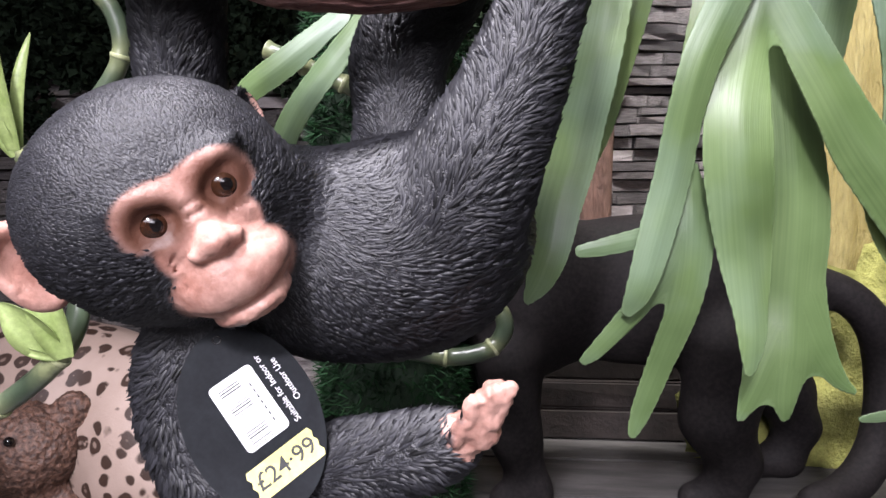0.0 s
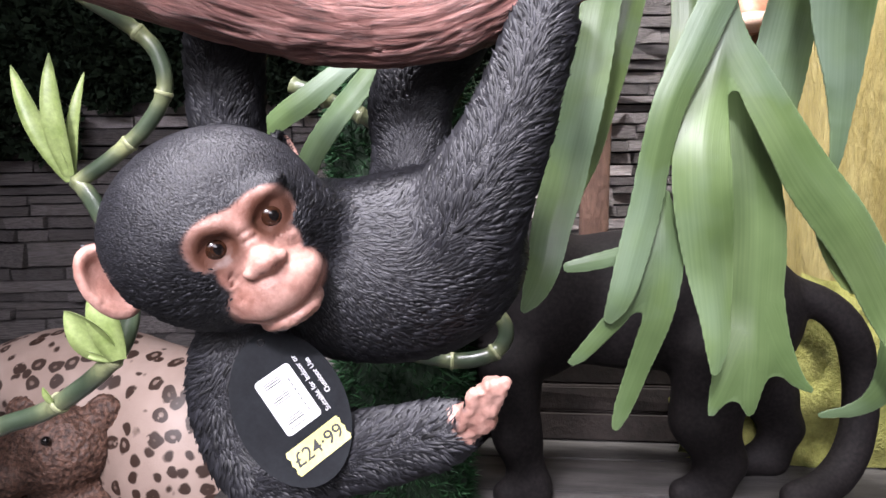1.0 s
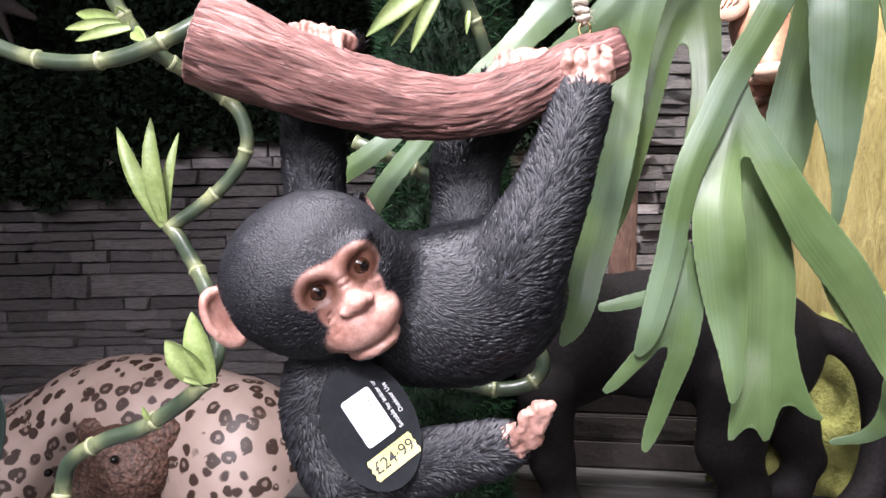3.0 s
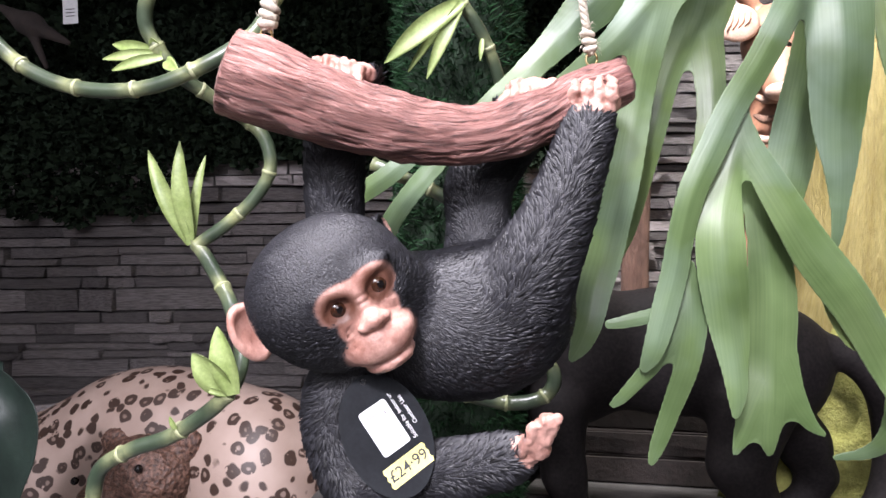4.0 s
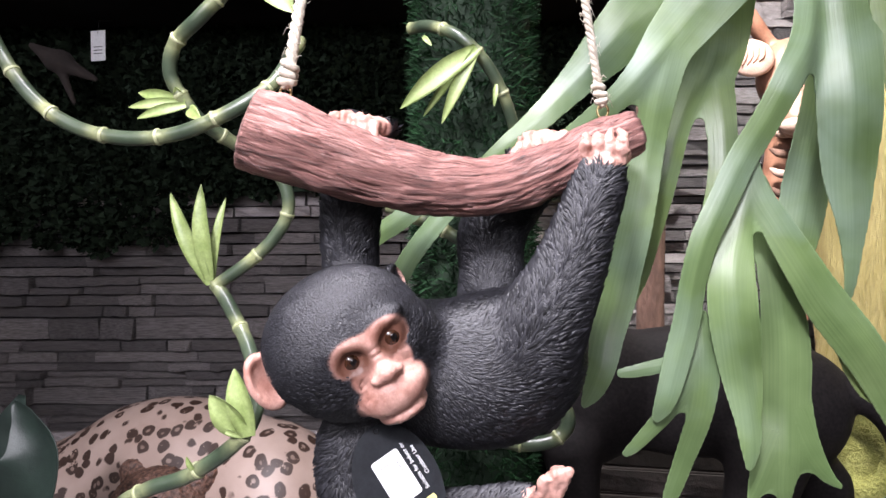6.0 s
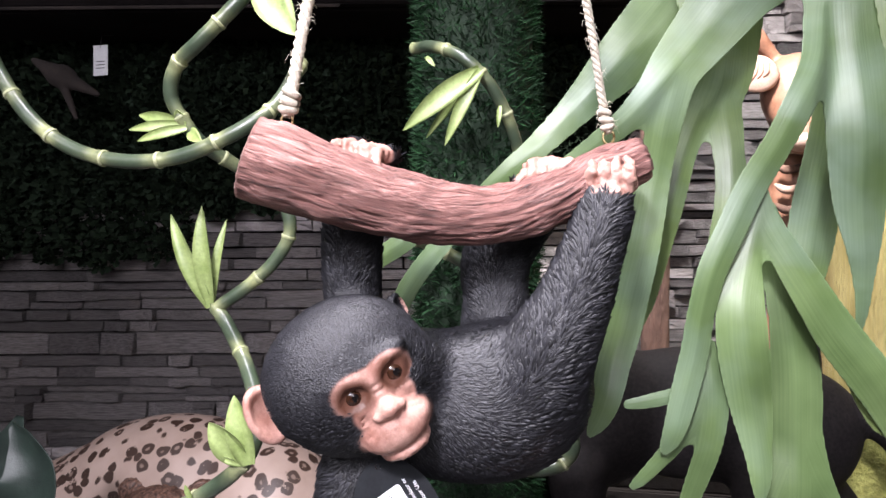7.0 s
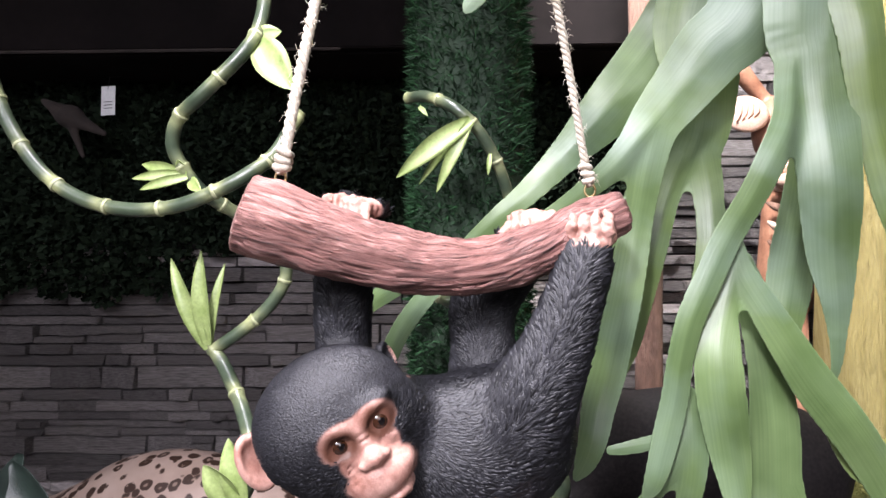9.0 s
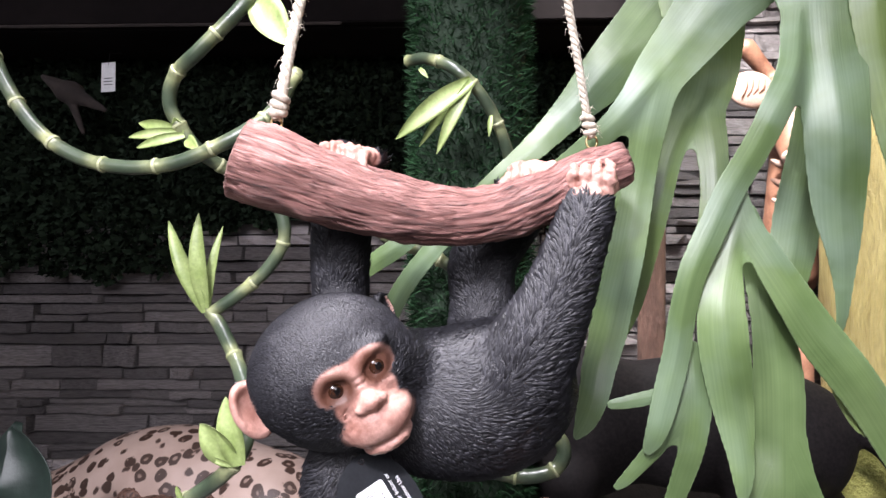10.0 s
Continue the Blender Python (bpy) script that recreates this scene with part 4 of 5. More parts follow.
def ribbon(rows, cols=9, steps=40, cup=0.18, thick=0.0016):
    """A strap leaf along rows of place and half width, gently cupped, with thickness. Returns vertices, faces, comb, rim."""
    p = spline([(*a, w) for a, w in rows], steps)
    path, wid = p[:, :3], np.maximum(p[:, 3], 0.0006)
    tan, _, _ = frames_along(path)
    side = np.cross(tan, (0.12, -1.0, 0.1))
    side /= np.linalg.norm(side, axis=1)[:, None] + 1e-9
    nrm = np.cross(side, tan)
    run = np.r_[0, np.cumsum(np.linalg.norm(np.diff(path, axis=0), axis=1))]
    front, comb, rim = [], [], []
    edges = [-1, -0.955, -0.7, -0.35, 0, 0.35, 0.7, 0.955, 1]
    phase = path[0][0] * 50
    for i in range(steps):
        for j in range(cols):
            u = edges[j]
            lift = cup * wid[i] * (u * u - 0.3) + 0.0035 * math.sin(run[i] * 38 + u * 0.8 + phase) * min(1, wid[i] / 0.015) + 0.0008 * math.sin(run[i] * 130 + u * 3)
            front.append(path[i] + side[i] * wid[i] * u + nrm[i] * lift)
            comb.append((run[i], u * 0.5, wid[i] * u))
            rim.append(1.0 if abs(u) > 0.97 else 0.3 if abs(u) > 0.9 else 0.0)
    back = []
    for i in range(steps):
        for j in range(cols):
            back.append(front[i * cols + j] - nrm[i] * thick)
    n = steps * cols
    faces = []
    for i in range(steps - 1):
        for j in range(cols - 1):
            a = i * cols + j
            faces.append((a, a + 1, a + cols + 1, a + cols))
            faces.append((n + a, n + a + cols, n + a + cols + 1, n + a + 1))
        for j in (0, cols - 1):
            a = i * cols + j
            faces.append((a, a + cols, n + a + cols, n + a) if j == 0 else (a + cols, a, n + a, n + a + cols))
    for i in (0, steps - 1):
        for j in range(cols - 1):
            a = i * cols + j
            faces.append((a, n + a, n + a + 1, a + 1))
    return front + back, faces, comb * 2, rim * 2


# ---- staghorn fern ----
def frond(chains, parent, cell=0.0021, k=0.010, arch=0.20, wave=0.0036):
    """A forked leaf blade: tapered straps along rows of place and half width, webbed together where they meet."""
    lines = [spline([(*a, w) for a, w in rows], 6 * len(rows)) for rows in chains]
    every = np.vstack(lines)
    lo = every[:, [0, 2]].min(0) - every[:, 3].max() - 0.01
    hi = every[:, [0, 2]].max(0) + every[:, 3].max() + 0.01
    n = np.ceil((hi - lo) / cell).astype(int)
    gx, gz = np.meshgrid(lo[0] + cell * np.arange(n[0]), lo[1] + cell * np.arange(n[1]), indexing="ij")
    p = np.stack([gx, gz], -1)

    def field(p):
        total, best, depth, weight, along, across = None, np.full(p.shape[:-1], 9.0), 0.0, 0.0, np.zeros(p.shape[:-1]), np.zeros(p.shape[:-1])
        for q in lines:
            mine, run, dep = np.full(p.shape[:-1], 9.0), 0.0, np.zeros(p.shape[:-1])
            for a, b in zip(q[:-1], q[1:]):
                a2, b2 = a[[0, 2]], b[[0, 2]]
                ab = b2 - a2
                l2 = ab @ ab + 1e-12
                h = np.clip(((p - a2) @ ab) / l2, 0, 1)
                off = p - a2 - h[..., None] * ab
                d = np.linalg.norm(off, axis=-1) - np.maximum(a[3] + (b[3] - a[3]) * h, 0.0015)
                near = d < mine
                dep = np.where(near, a[1] + (b[1] - a[1]) * h, dep)
                mine = np.minimum(mine, d)
                first = near & (d < best)
                along = np.where(first, run + h * math.sqrt(l2), along)
                across = np.where(first, (off @ np.array((-ab[1], ab[0]))) / math.sqrt(l2), across)
                best = np.minimum(best, d)
                run += math.sqrt(l2)
            w = np.exp(-np.clip(mine + 0.02, 0, 0.2) / 0.006)
            depth, weight = depth + w * dep, weight + w
            if total is None:
                total = mine
            else:
                h = np.clip(0.5 + 0.5 * (mine - total) / k, 0, 1)
                total = mine * (1 - h) + total * h - k * h * (1 - h)
        return total, depth / (weight + 1e-12), along, across

    d, depth, along, across = field(p)
    gd = np.stack(np.gradient(d, cell), -1)
    gd /= np.linalg.norm(gd, axis=-1, keepdims=True) + 1e-9
    keep = d < cell * 1.45
    edge = (d > -0.3 * cell) & keep
    moved = p - gd * np.where(edge, d, 0)[..., None]
    inner = np.where(edge, 0, np.clip(-d, 0, 0.03))
    phase = lines[0][0][0] * 60
    y = depth - arch * inner + wave * np.sin(moved[..., 1] * 38 + moved[..., 0] * 9 + phase) + 0.6 * wave * np.sin(moved[..., 0] * 60 - moved[..., 1] * 21 + phase)
    index = np.full(d.shape, -1)
    index[keep] = np.arange(keep.sum())
    verts = np.stack([moved[..., 0], y, moved[..., 1]], -1)[keep]
    quad = np.stack([index[:-1, :-1], index[1:, :-1], index[1:, 1:], index[:-1, 1:]], -1).reshape(-1, 4)
    quad = quad[(quad >= 0).all(1)]
    used, quad = np.unique(quad, return_inverse=True)
    quad = quad.reshape(-1, 4)
    verts = verts[used]
    verts = relax(verts, quad, 4)
    ob = link_mesh("frond", verts, quad, FROND, parent)
    set_attribute(ob, "comb", np.stack([along[keep], across[keep] * 20, 0 * across[keep]], 1)[used], "FLOAT_VECTOR")
    set_attribute(ob, "skin", (edge[keep] * 0.12)[used])
    solid = ob.modifiers.new("thickness", "SOLIDIFY")
    solid.thickness, solid.offset = 0.0016, 0.0
    return ob


def build_fern():
    top = thing("staghorn_fern", "hanging artificial staghorn fern with broad grey-green forked fronds", "fern")
    # dark strap running behind the branch
    frond([[((0.1900, 0.5900, 1.8200), 0.044), ((0.1540, 0.6000, 1.7320), 0.043), ((0.1090, 0.6000, 1.6630), 0.040), ((0.0600, 0.5950, 1.6060), 0.033), ((0.0110, 0.5900, 1.5550), 0.022), ((-0.0360, 0.5800, 1.5064), 0.016), ((-0.1036, 0.5750, 1.4462), 0.012), ((-0.1871, 0.5800, 1.3503), 0.013), ((-0.2231, 0.5900, 1.2856), 0.012), ((-0.2489, 0.6000, 1.2261), 0.006)]], top)
    frond([[((-0.1518, 0.6000, 1.4367), 0.010), ((-0.2021, 0.6000, 1.3967), 0.013), ((-0.2387, 0.6000, 1.3730), 0.012), ((-0.2611, 0.6000, 1.3522), 0.006)]], top)
    # broad bright strap that forks above the branch end, one leg hanging beside the arm
    frond([
        [((0.2450, 0.5000, 1.7700), 0.045), ((0.1900, 0.5000, 1.6680), 0.040), ((0.1580, 0.5000, 1.6370), 0.037), ((0.1280, 0.5000, 1.5990), 0.032), ((0.1010, 0.5000, 1.5660), 0.026), ((0.0780, 0.5020, 1.5390), 0.018), ((0.0550, 0.5050, 1.5160), 0.014), ((0.0300, 0.5100, 1.4970), 0.012), ((-0.0020, 0.5150, 1.4750), 0.010), ((-0.0350, 0.5200, 1.4550), 0.009), ((-0.0776, 0.5300, 1.4300), 0.007)],
        [((0.1060, 0.5030, 1.5700), 0.020), ((0.0920, 0.5060, 1.5160), 0.018), ((0.0840, 0.5090, 1.4700), 0.016), ((0.0750, 0.5100, 1.4230), 0.018), ((0.0660, 0.5120, 1.3770), 0.019), ((0.0570, 0.5120, 1.3360), 0.019), ((0.0490, 0.5080, 1.3010), 0.019), ((0.0390, 0.5050, 1.2660), 0.0175), ((0.0330, 0.5020, 1.2360), 0.015), ((0.0250, 0.5000, 1.2120), 0.011), ((0.0160, 0.4980, 1.1960), 0.004)],
    ], top, k=0.008)
    frond([[((0.0885, 0.5300, 1.5155), 0.010), ((0.0636, 0.5300, 1.4307), 0.014), ((0.0448, 0.5350, 1.3512), 0.014), ((0.0349, 0.5350, 1.2900), 0.007)]], top)
    # grey-green leaf with an arched gap
    frond([
        [((0.2000, 0.5500, 1.8000), 0.050), ((0.1580, 0.5570, 1.6980), 0.050), ((0.1570, 0.5570, 1.6230), 0.040), ((0.1540, 0.5570, 1.5680), 0.032), ((0.1450, 0.5570, 1.5380), 0.026)],
        [((0.1360, 0.5580, 1.5380), 0.019), ((0.1180, 0.5580, 1.4890), 0.014), ((0.1050, 0.5580, 1.4390), 0.014), ((0.0900, 0.5580, 1.3830), 0.014), ((0.0740, 0.5580, 1.3270), 0.013), ((0.0580, 0.5580, 1.2840), 0.006)],
        [((0.1560, 0.5570, 1.5380), 0.020), ((0.1630, 0.5570, 1.4810), 0.016), ((0.1620, 0.5570, 1.4320), 0.0155), ((0.1540, 0.5550, 1.3830), 0.0145), ((0.1470, 0.5520, 1.3240), 0.006)],
    ], top, k=0.004)
    # broad leaf high up that forks into a long bright strap and a hanging one
    frond([
        [((0.2450, 0.4700, 1.7500), 0.045), ((0.2380, 0.4600, 1.6440), 0.043), ((0.2400, 0.4550, 1.6110), 0.037), ((0.2420, 0.4520, 1.5620), 0.032), ((0.2440, 0.4500, 1.5060), 0.028), ((0.2460, 0.4500, 1.4600), 0.026), ((0.2480, 0.4520, 1.4200), 0.022), ((0.2510, 0.4550, 1.3850), 0.015), ((0.2520, 0.4600, 1.3550), 0.009), ((0.2510, 0.4620, 1.3250), 0.005), ((0.2480, 0.4640, 1.3050), 0.003)],
        [((0.2250, 0.4600, 1.6300), 0.018), ((0.2200, 0.4500, 1.6000), 0.017), ((0.2120, 0.4400, 1.5510), 0.0155), ((0.1920, 0.4320, 1.5090), 0.014), ((0.1750, 0.4300, 1.4750), 0.0132), ((0.1540, 0.4300, 1.4380), 0.0135), ((0.1360, 0.4300, 1.4000), 0.0135), ((0.1200, 0.4300, 1.3650), 0.0130), ((0.1110, 0.4290, 1.3290), 0.0120), ((0.1060, 0.4280, 1.2940), 0.0125), ((0.0980, 0.4280, 1.2600), 0.0125), ((0.0870, 0.4300, 1.2200), 0.010), ((0.0798, 0.4340, 1.2033), 0.005)],
    ], top, k=0.004)
    # drooping lobe and crossing strap of one frond
    frond([
        [((0.1620, 0.4400, 1.4120), 0.008), ((0.1510, 0.4360, 1.3700), 0.013), ((0.1440, 0.4320, 1.3350), 0.0195), ((0.1440, 0.4300, 1.3050), 0.0210), ((0.1480, 0.4300, 1.2750), 0.0205), ((0.1530, 0.4310, 1.2400), 0.0175), ((0.1575, 0.4300, 1.2060), 0.0125), ((0.1590, 0.4300, 1.1820), 0.009), ((0.1580, 0.4300, 1.1640), 0.004)],
        [((0.1640, 0.4400, 1.4410), 0.004), ((0.1690, 0.4400, 1.4080), 0.011), ((0.1860, 0.4420, 1.3750), 0.015), ((0.2060, 0.4430, 1.3400), 0.0175), ((0.2250, 0.4440, 1.3080), 0.0190), ((0.2470, 0.4450, 1.2770), 0.0190), ((0.2680, 0.4460, 1.2460), 0.0180), ((0.2900, 0.4470, 1.2080), 0.0165), ((0.3128, 0.4500, 1.1612), 0.012), ((0.3227, 0.4500, 1.1160), 0.004)],
    ], top, k=0.003)
    # low fork with a side lobe
    frond([
        [((0.1220, 0.4460, 1.2963), 0.005), ((0.1233, 0.4460, 1.2571), 0.0145), ((0.1204, 0.4500, 1.2062), 0.012), ((0.1073, 0.4550, 1.1561), 0.0095), ((0.0959, 0.4570, 1.1222), 0.0075), ((0.0904, 0.4580, 1.1062), 0.004)],
        [((0.1203, 0.4460, 1.2649), 0.008), ((0.1063, 0.4450, 1.2307), 0.010), ((0.0835, 0.4430, 1.1987), 0.0085), ((0.0629, 0.4410, 1.1745), 0.0065), ((0.0532, 0.4410, 1.1655), 0.004)],
        [((0.1171, 0.4450, 1.2546), 0.006), ((0.0907, 0.4420, 1.2514), 0.0070), ((0.0649, 0.4370, 1.2460), 0.0062), ((0.0484, 0.4340, 1.2430), 0.0045)],
    ], top, k=0.006)
    # small lobe under the crossing strap
    frond([[((0.2366, 0.4550, 1.3112), 0.006), ((0.2490, 0.4550, 1.2653), 0.0105), ((0.2588, 0.4550, 1.2347), 0.008), ((0.2646, 0.4550, 1.2225), 0.004)]], top)
    # three-tipped lobe
    frond([
        [((0.1730, 0.4600, 1.4200), 0.008), ((0.1800, 0.4680, 1.3950), 0.014), ((0.1885, 0.4720, 1.3689), 0.018), ((0.1955, 0.4720, 1.3159), 0.019), ((0.2001, 0.4720, 1.2573), 0.022), ((0.2010, 0.4730, 1.2034), 0.022), ((0.1994, 0.4730, 1.1682), 0.024)],
        [((0.1934, 0.4735, 1.1814), 0.018), ((0.1813, 0.4740, 1.1481), 0.013), ((0.1691, 0.4750, 1.1153), 0.0035)],
        [((0.1999, 0.4745, 1.1705), 0.016), ((0.1974, 0.4750, 1.1376), 0.011), ((0.1989, 0.4760, 1.1176), 0.0045)],
        [((0.2063, 0.4755, 1.2030), 0.018), ((0.2203, 0.4760, 1.1682), 0.013), ((0.2358, 0.4770, 1.1452), 0.007), ((0.2482, 0.4780, 1.1346), 0.003)],
    ], top, k=0.008)
    # pale leaf between the straps, and the outer one
    frond([[((0.2700, 0.5200, 1.6193), 0.020), ((0.2540, 0.5250, 1.5230), 0.020), ((0.2430, 0.5250, 1.4670), 0.022), ((0.2350, 0.5250, 1.4210), 0.0235), ((0.2290, 0.5200, 1.3820), 0.022), ((0.2200, 0.5150, 1.3420), 0.017), ((0.2110, 0.5100, 1.2900), 0.008)]], top)
    frond([[((0.2553, 0.4600, 1.7693), 0.035), ((0.2720, 0.4550, 1.6520), 0.022), ((0.2800, 0.4500, 1.5750), 0.018), ((0.2890, 0.4520, 1.5240), 0.018), ((0.3000, 0.4550, 1.4700), 0.017), ((0.3200, 0.4600, 1.4100), 0.012), ((0.3330, 0.4600, 1.3700), 0.004)]], top)
    frond([[((0.3538, 0.5000, 1.2876), 0.018), ((0.3316, 0.5000, 1.2012), 0.016), ((0.3158, 0.5000, 1.1350), 0.011), ((0.2964, 0.5000, 1.1119), 0.007), ((0.2699, 0.5000, 1.1038), 0.003)]], top)
    frond([[((-0.0480, 0.4200, 1.7192), 0.012), ((-0.0648, 0.4200, 1.6932), 0.013), ((-0.0760, 0.4200, 1.6764), 0.010), ((-0.0827, 0.4200, 1.6681), 0.005)], [((-0.0480, 0.4200, 1.7192), 0.012), ((0.0715, 0.4600, 1.7995), 0.02), ((0.2349, 0.4900, 1.8184), 0.03)]], top)
    # crown that holds the fronds, above the view, on a cord from the ceiling
    bm = bmesh.new()
    bmesh.ops.create_icosphere(bm, subdivisions=3, radius=0.07)
    c = Vector((0.2534, 0.5000, 1.8220))
    for v in bm.verts:
        v.co *= 1 + 0.25 * noise.noise(v.co * 30)
        v.co += c
    part("crown", bm, MOSS, top, "mossy root crown", True)
    v, f = tube([c, (c.x, c.y, 2.2), (c.x, c.y, 2.705)], (0.003,) * 3, 8)
    link_mesh("cord", v, f, ROPE, top)


build_fern()


# ---- curly bamboo ----
def stalk(points, radius, parent, gap=0.052, name="stalk"):
    p = spline(points, 200)
    run = np.r_[0, np.cumsum(np.linalg.norm(np.diff(p, axis=0), axis=1))]
    phase = (run % gap) / gap
    near = np.minimum(phase, 1 - phase) * gap
    r = radius * (1 + 0.10 * np.exp(-((near / 0.004) ** 2)) - 0.05 * np.exp(-(((near - 0.007) / 0.004) ** 2)))
    v, f = tube(p, r, 16)
    ob = link_mesh(name, v, f, BAMBOO, parent)
    pale = np.exp(-((near / (0.20 * gap)) ** 2)) * (0.75 + 0.25 * np.sin(run * 37))
    set_attribute(ob, "skin", np.repeat(pale, 16))
    tan, side, up = frames_along(p)
    for d in np.arange(gap, run[-1] - 0.004, gap):
        i = int(np.searchsorted(run, d))
        q = [p[i] - tan[i] * 0.0022, p[i] - tan[i] * 0.0010, p[i], p[i] + tan[i] * 0.0010, p[i] + tan[i] * 0.0018]
        v, f = tube(q, np.array((1.08, 1.17, 1.13, 1.18, 1.08)) * radius, 16)
        link_mesh("node_ring", v, f, NODE_CREAM, parent, True)
    return p


def shoot(root, tip, width, parent, fold=0.35, sag=0.0):
    """One pointed leaf, folded along its middle."""
    root, tip = np.array(root), np.array(tip)
    n = 14
    axis = tip - root
    l = np.linalg.norm(axis)
    side = np.cross(axis, (0.1, -1, 0.05))
    side /= np.linalg.norm(side)
    nrm = np.cross(side, axis / l)
    verts, faces = [], []
    for k in (0, 1):
        for i in range(n):
            u = i / (n - 1)
            w = width * (math.sin(math.pi * min(1, u * 0.86 + 0.14)) ** 0.8) * 0.5 + 0.0004
            mid = root + axis * u + nrm * (0.10 * l * math.sin(math.pi * u)) + np.array((0, 0, -sag)) * u * u
            for s in (-1, -0.5, 0, 0.5, 1):
                verts.append(mid + side * w * s - nrm * (fold * w * (1 - abs(s)) + k * 0.0008))
    for k in (0, 1):
        for i in range(n - 1):
            for j in range(4):
                a = k * n * 5 + i * 5 + j
                q = (a, a + 1, a + 6, a + 5)
                faces.append(q if k == 0 else q[::-1])
    for i in range(n - 1):
        for j in (0, 4):
            a = i * 5 + j
            faces.append((a, a + 5, a + 5 + n * 5, a + n * 5))
    return link_mesh("leaf", verts, faces, SHOOT, parent)


def build_bamboo():
    a = thing("curly_bamboo", "green curly lucky bamboo stem with pale nodes and fresh shoots", "bamboo", group="curly bamboo stems")
    stalk([(-0.60, 0.74, 0.62), (-0.58, 0.62, 0.80), (-0.5223, 0.4600, 0.9786), (-0.5167, 0.4600, 1.0313), (-0.5046, 0.4600, 1.0658), (-0.4649, 0.4600, 1.0892), (-0.4158, 0.4650, 1.1071), (-0.3510, 0.4600, 1.1539), (-0.3419, 0.4800, 1.1962), (-0.3755, 0.5200, 1.2438), (-0.4172, 0.5500, 1.2893), (-0.4393, 0.5580, 1.3141)], 0.0088, a, 0.074)
    stalk([(-0.4397, 0.5560, 1.3113), (-0.4015, 0.5620, 1.3375), (-0.3658, 0.5670, 1.3691), (-0.3446, 0.5680, 1.4047), (-0.3497, 0.5650, 1.4422), (-0.3720, 0.5550, 1.4668), (-0.3943, 0.5300, 1.4856), (-0.4184, 0.5000, 1.5065), (-0.4332, 0.4850, 1.5309), (-0.4437, 0.4750, 1.5597), (-0.4318, 0.4680, 1.5907), (-0.3943, 0.4600, 1.6160), (-0.3478, 0.4700, 1.6655), (-0.3399, 0.4900, 1.7067), (-0.3412, 0.5000, 1.7614), (-0.3549, 0.5000, 1.8450), (-0.40, 0.50, 2.2), (-0.40, 0.50, 2.70)], 0.0082, a, 0.066)
    for root, tip, w in (((-0.4433, 0.5520, 1.3143), (-0.4930, 0.5450, 1.4300), 0.021), ((-0.4434, 0.5500, 1.3192), (-0.4471, 0.5400, 1.4390), 0.022), ((-0.4418, 0.5550, 1.3226), (-0.4251, 0.5600, 1.4233), 0.012)):
        shoot(root, tip, w, a)
    for root, tip, w in (((-0.3452, 0.4520, 1.1587), (-0.3773, 0.4400, 1.2029), 0.030), ((-0.3377, 0.4500, 1.1571), (-0.3538, 0.4500, 1.2304), 0.028), ((-0.3434, 0.4520, 1.1564), (-0.3572, 0.4600, 1.2152), 0.018), ((-0.3455, 0.4500, 1.1568), (-0.3735, 0.4450, 1.1681), 0.006), ((-0.4079, 0.4550, 1.1146), (-0.4135, 0.4520, 1.1302), 0.006)):
        shoot(root, tip, w, a)
    for root, tip, w in (((-0.4298, 0.4800, 1.5268), (-0.4941, 0.4700, 1.5224), 0.012), ((-0.4284, 0.4780, 1.5252), (-0.4885, 0.4800, 1.5410), 0.016), ((-0.4269, 0.4780, 1.5231), (-0.4795, 0.4650, 1.5081), 0.012), ((-0.4232, 0.4780, 1.5197), (-0.3967, 0.4600, 1.5026), 0.014), ((-0.4343, 0.4800, 1.5336), (-0.4341, 0.4700, 1.5420), 0.010)):
        shoot(root, tip, w, a)
    shoot((-0.3359, 0.4750, 1.6780), (-0.2940, 0.4750, 1.6169), 0.040, a)
    shoot((-0.3429, 0.4800, 1.6835), (-0.3117, 0.4850, 1.6893), 0.020, a)
    b = thing("curly_bamboo", "green curly lucky bamboo stem sweeping in a wide curve", "bamboo", group="curly bamboo stems")
    stalk([(-0.72, 0.44, 2.70), (-0.72, 0.44, 2.0), (-0.6924, 0.4400, 1.7149), (-0.6617, 0.4400, 1.6374), (-0.6363, 0.4400, 1.5854), (-0.5919, 0.4400, 1.5304), (-0.5423, 0.4450, 1.4974), (-0.4830, 0.4500, 1.4834), (-0.4252, 0.4550, 1.4863), (-0.3791, 0.4600, 1.5021), (-0.3433, 0.4700, 1.5225), (-0.3192, 0.4900, 1.5503), (-0.3055, 0.5200, 1.6022)], 0.0082, b, 0.068)
    c = thing("curly_bamboo", "slender curly bamboo stem against the turf pillar with hanging leaves", "bamboo", group="curly bamboo stems")
    stalk([(-0.2081, 0.6600, 1.6523), (-0.1752, 0.6400, 1.6467), (-0.1330, 0.6200, 1.6229), (-0.1017, 0.6300, 1.5903), (-0.0791, 0.6500, 1.5447), (-0.0670, 0.6700, 1.4864), (-0.0727, 0.6800, 1.4110)], 0.0078, c, 0.06)
    shoot((-0.1099, 0.6050, 1.6037), (-0.2046, 0.5900, 1.5307), 0.026, c)
    shoot((-0.1113, 0.6050, 1.6023), (-0.1544, 0.6000, 1.5117), 0.016, c)
    shoot((-0.1118, 0.6080, 1.6030), (-0.1823, 0.6200, 1.5257), 0.012, c)
    shoot((-0.1857, 0.6350, 1.6332), (-0.1729, 0.6300, 1.6185), 0.006, c)
    shoot((-0.0888, 0.6250, 1.5632), (-0.0912, 0.6200, 1.5351), 0.006, c)
    d = thing("curly_bamboo", "short curled bamboo stem looping beside the turf pillar", "bamboo", group="curly bamboo stems")
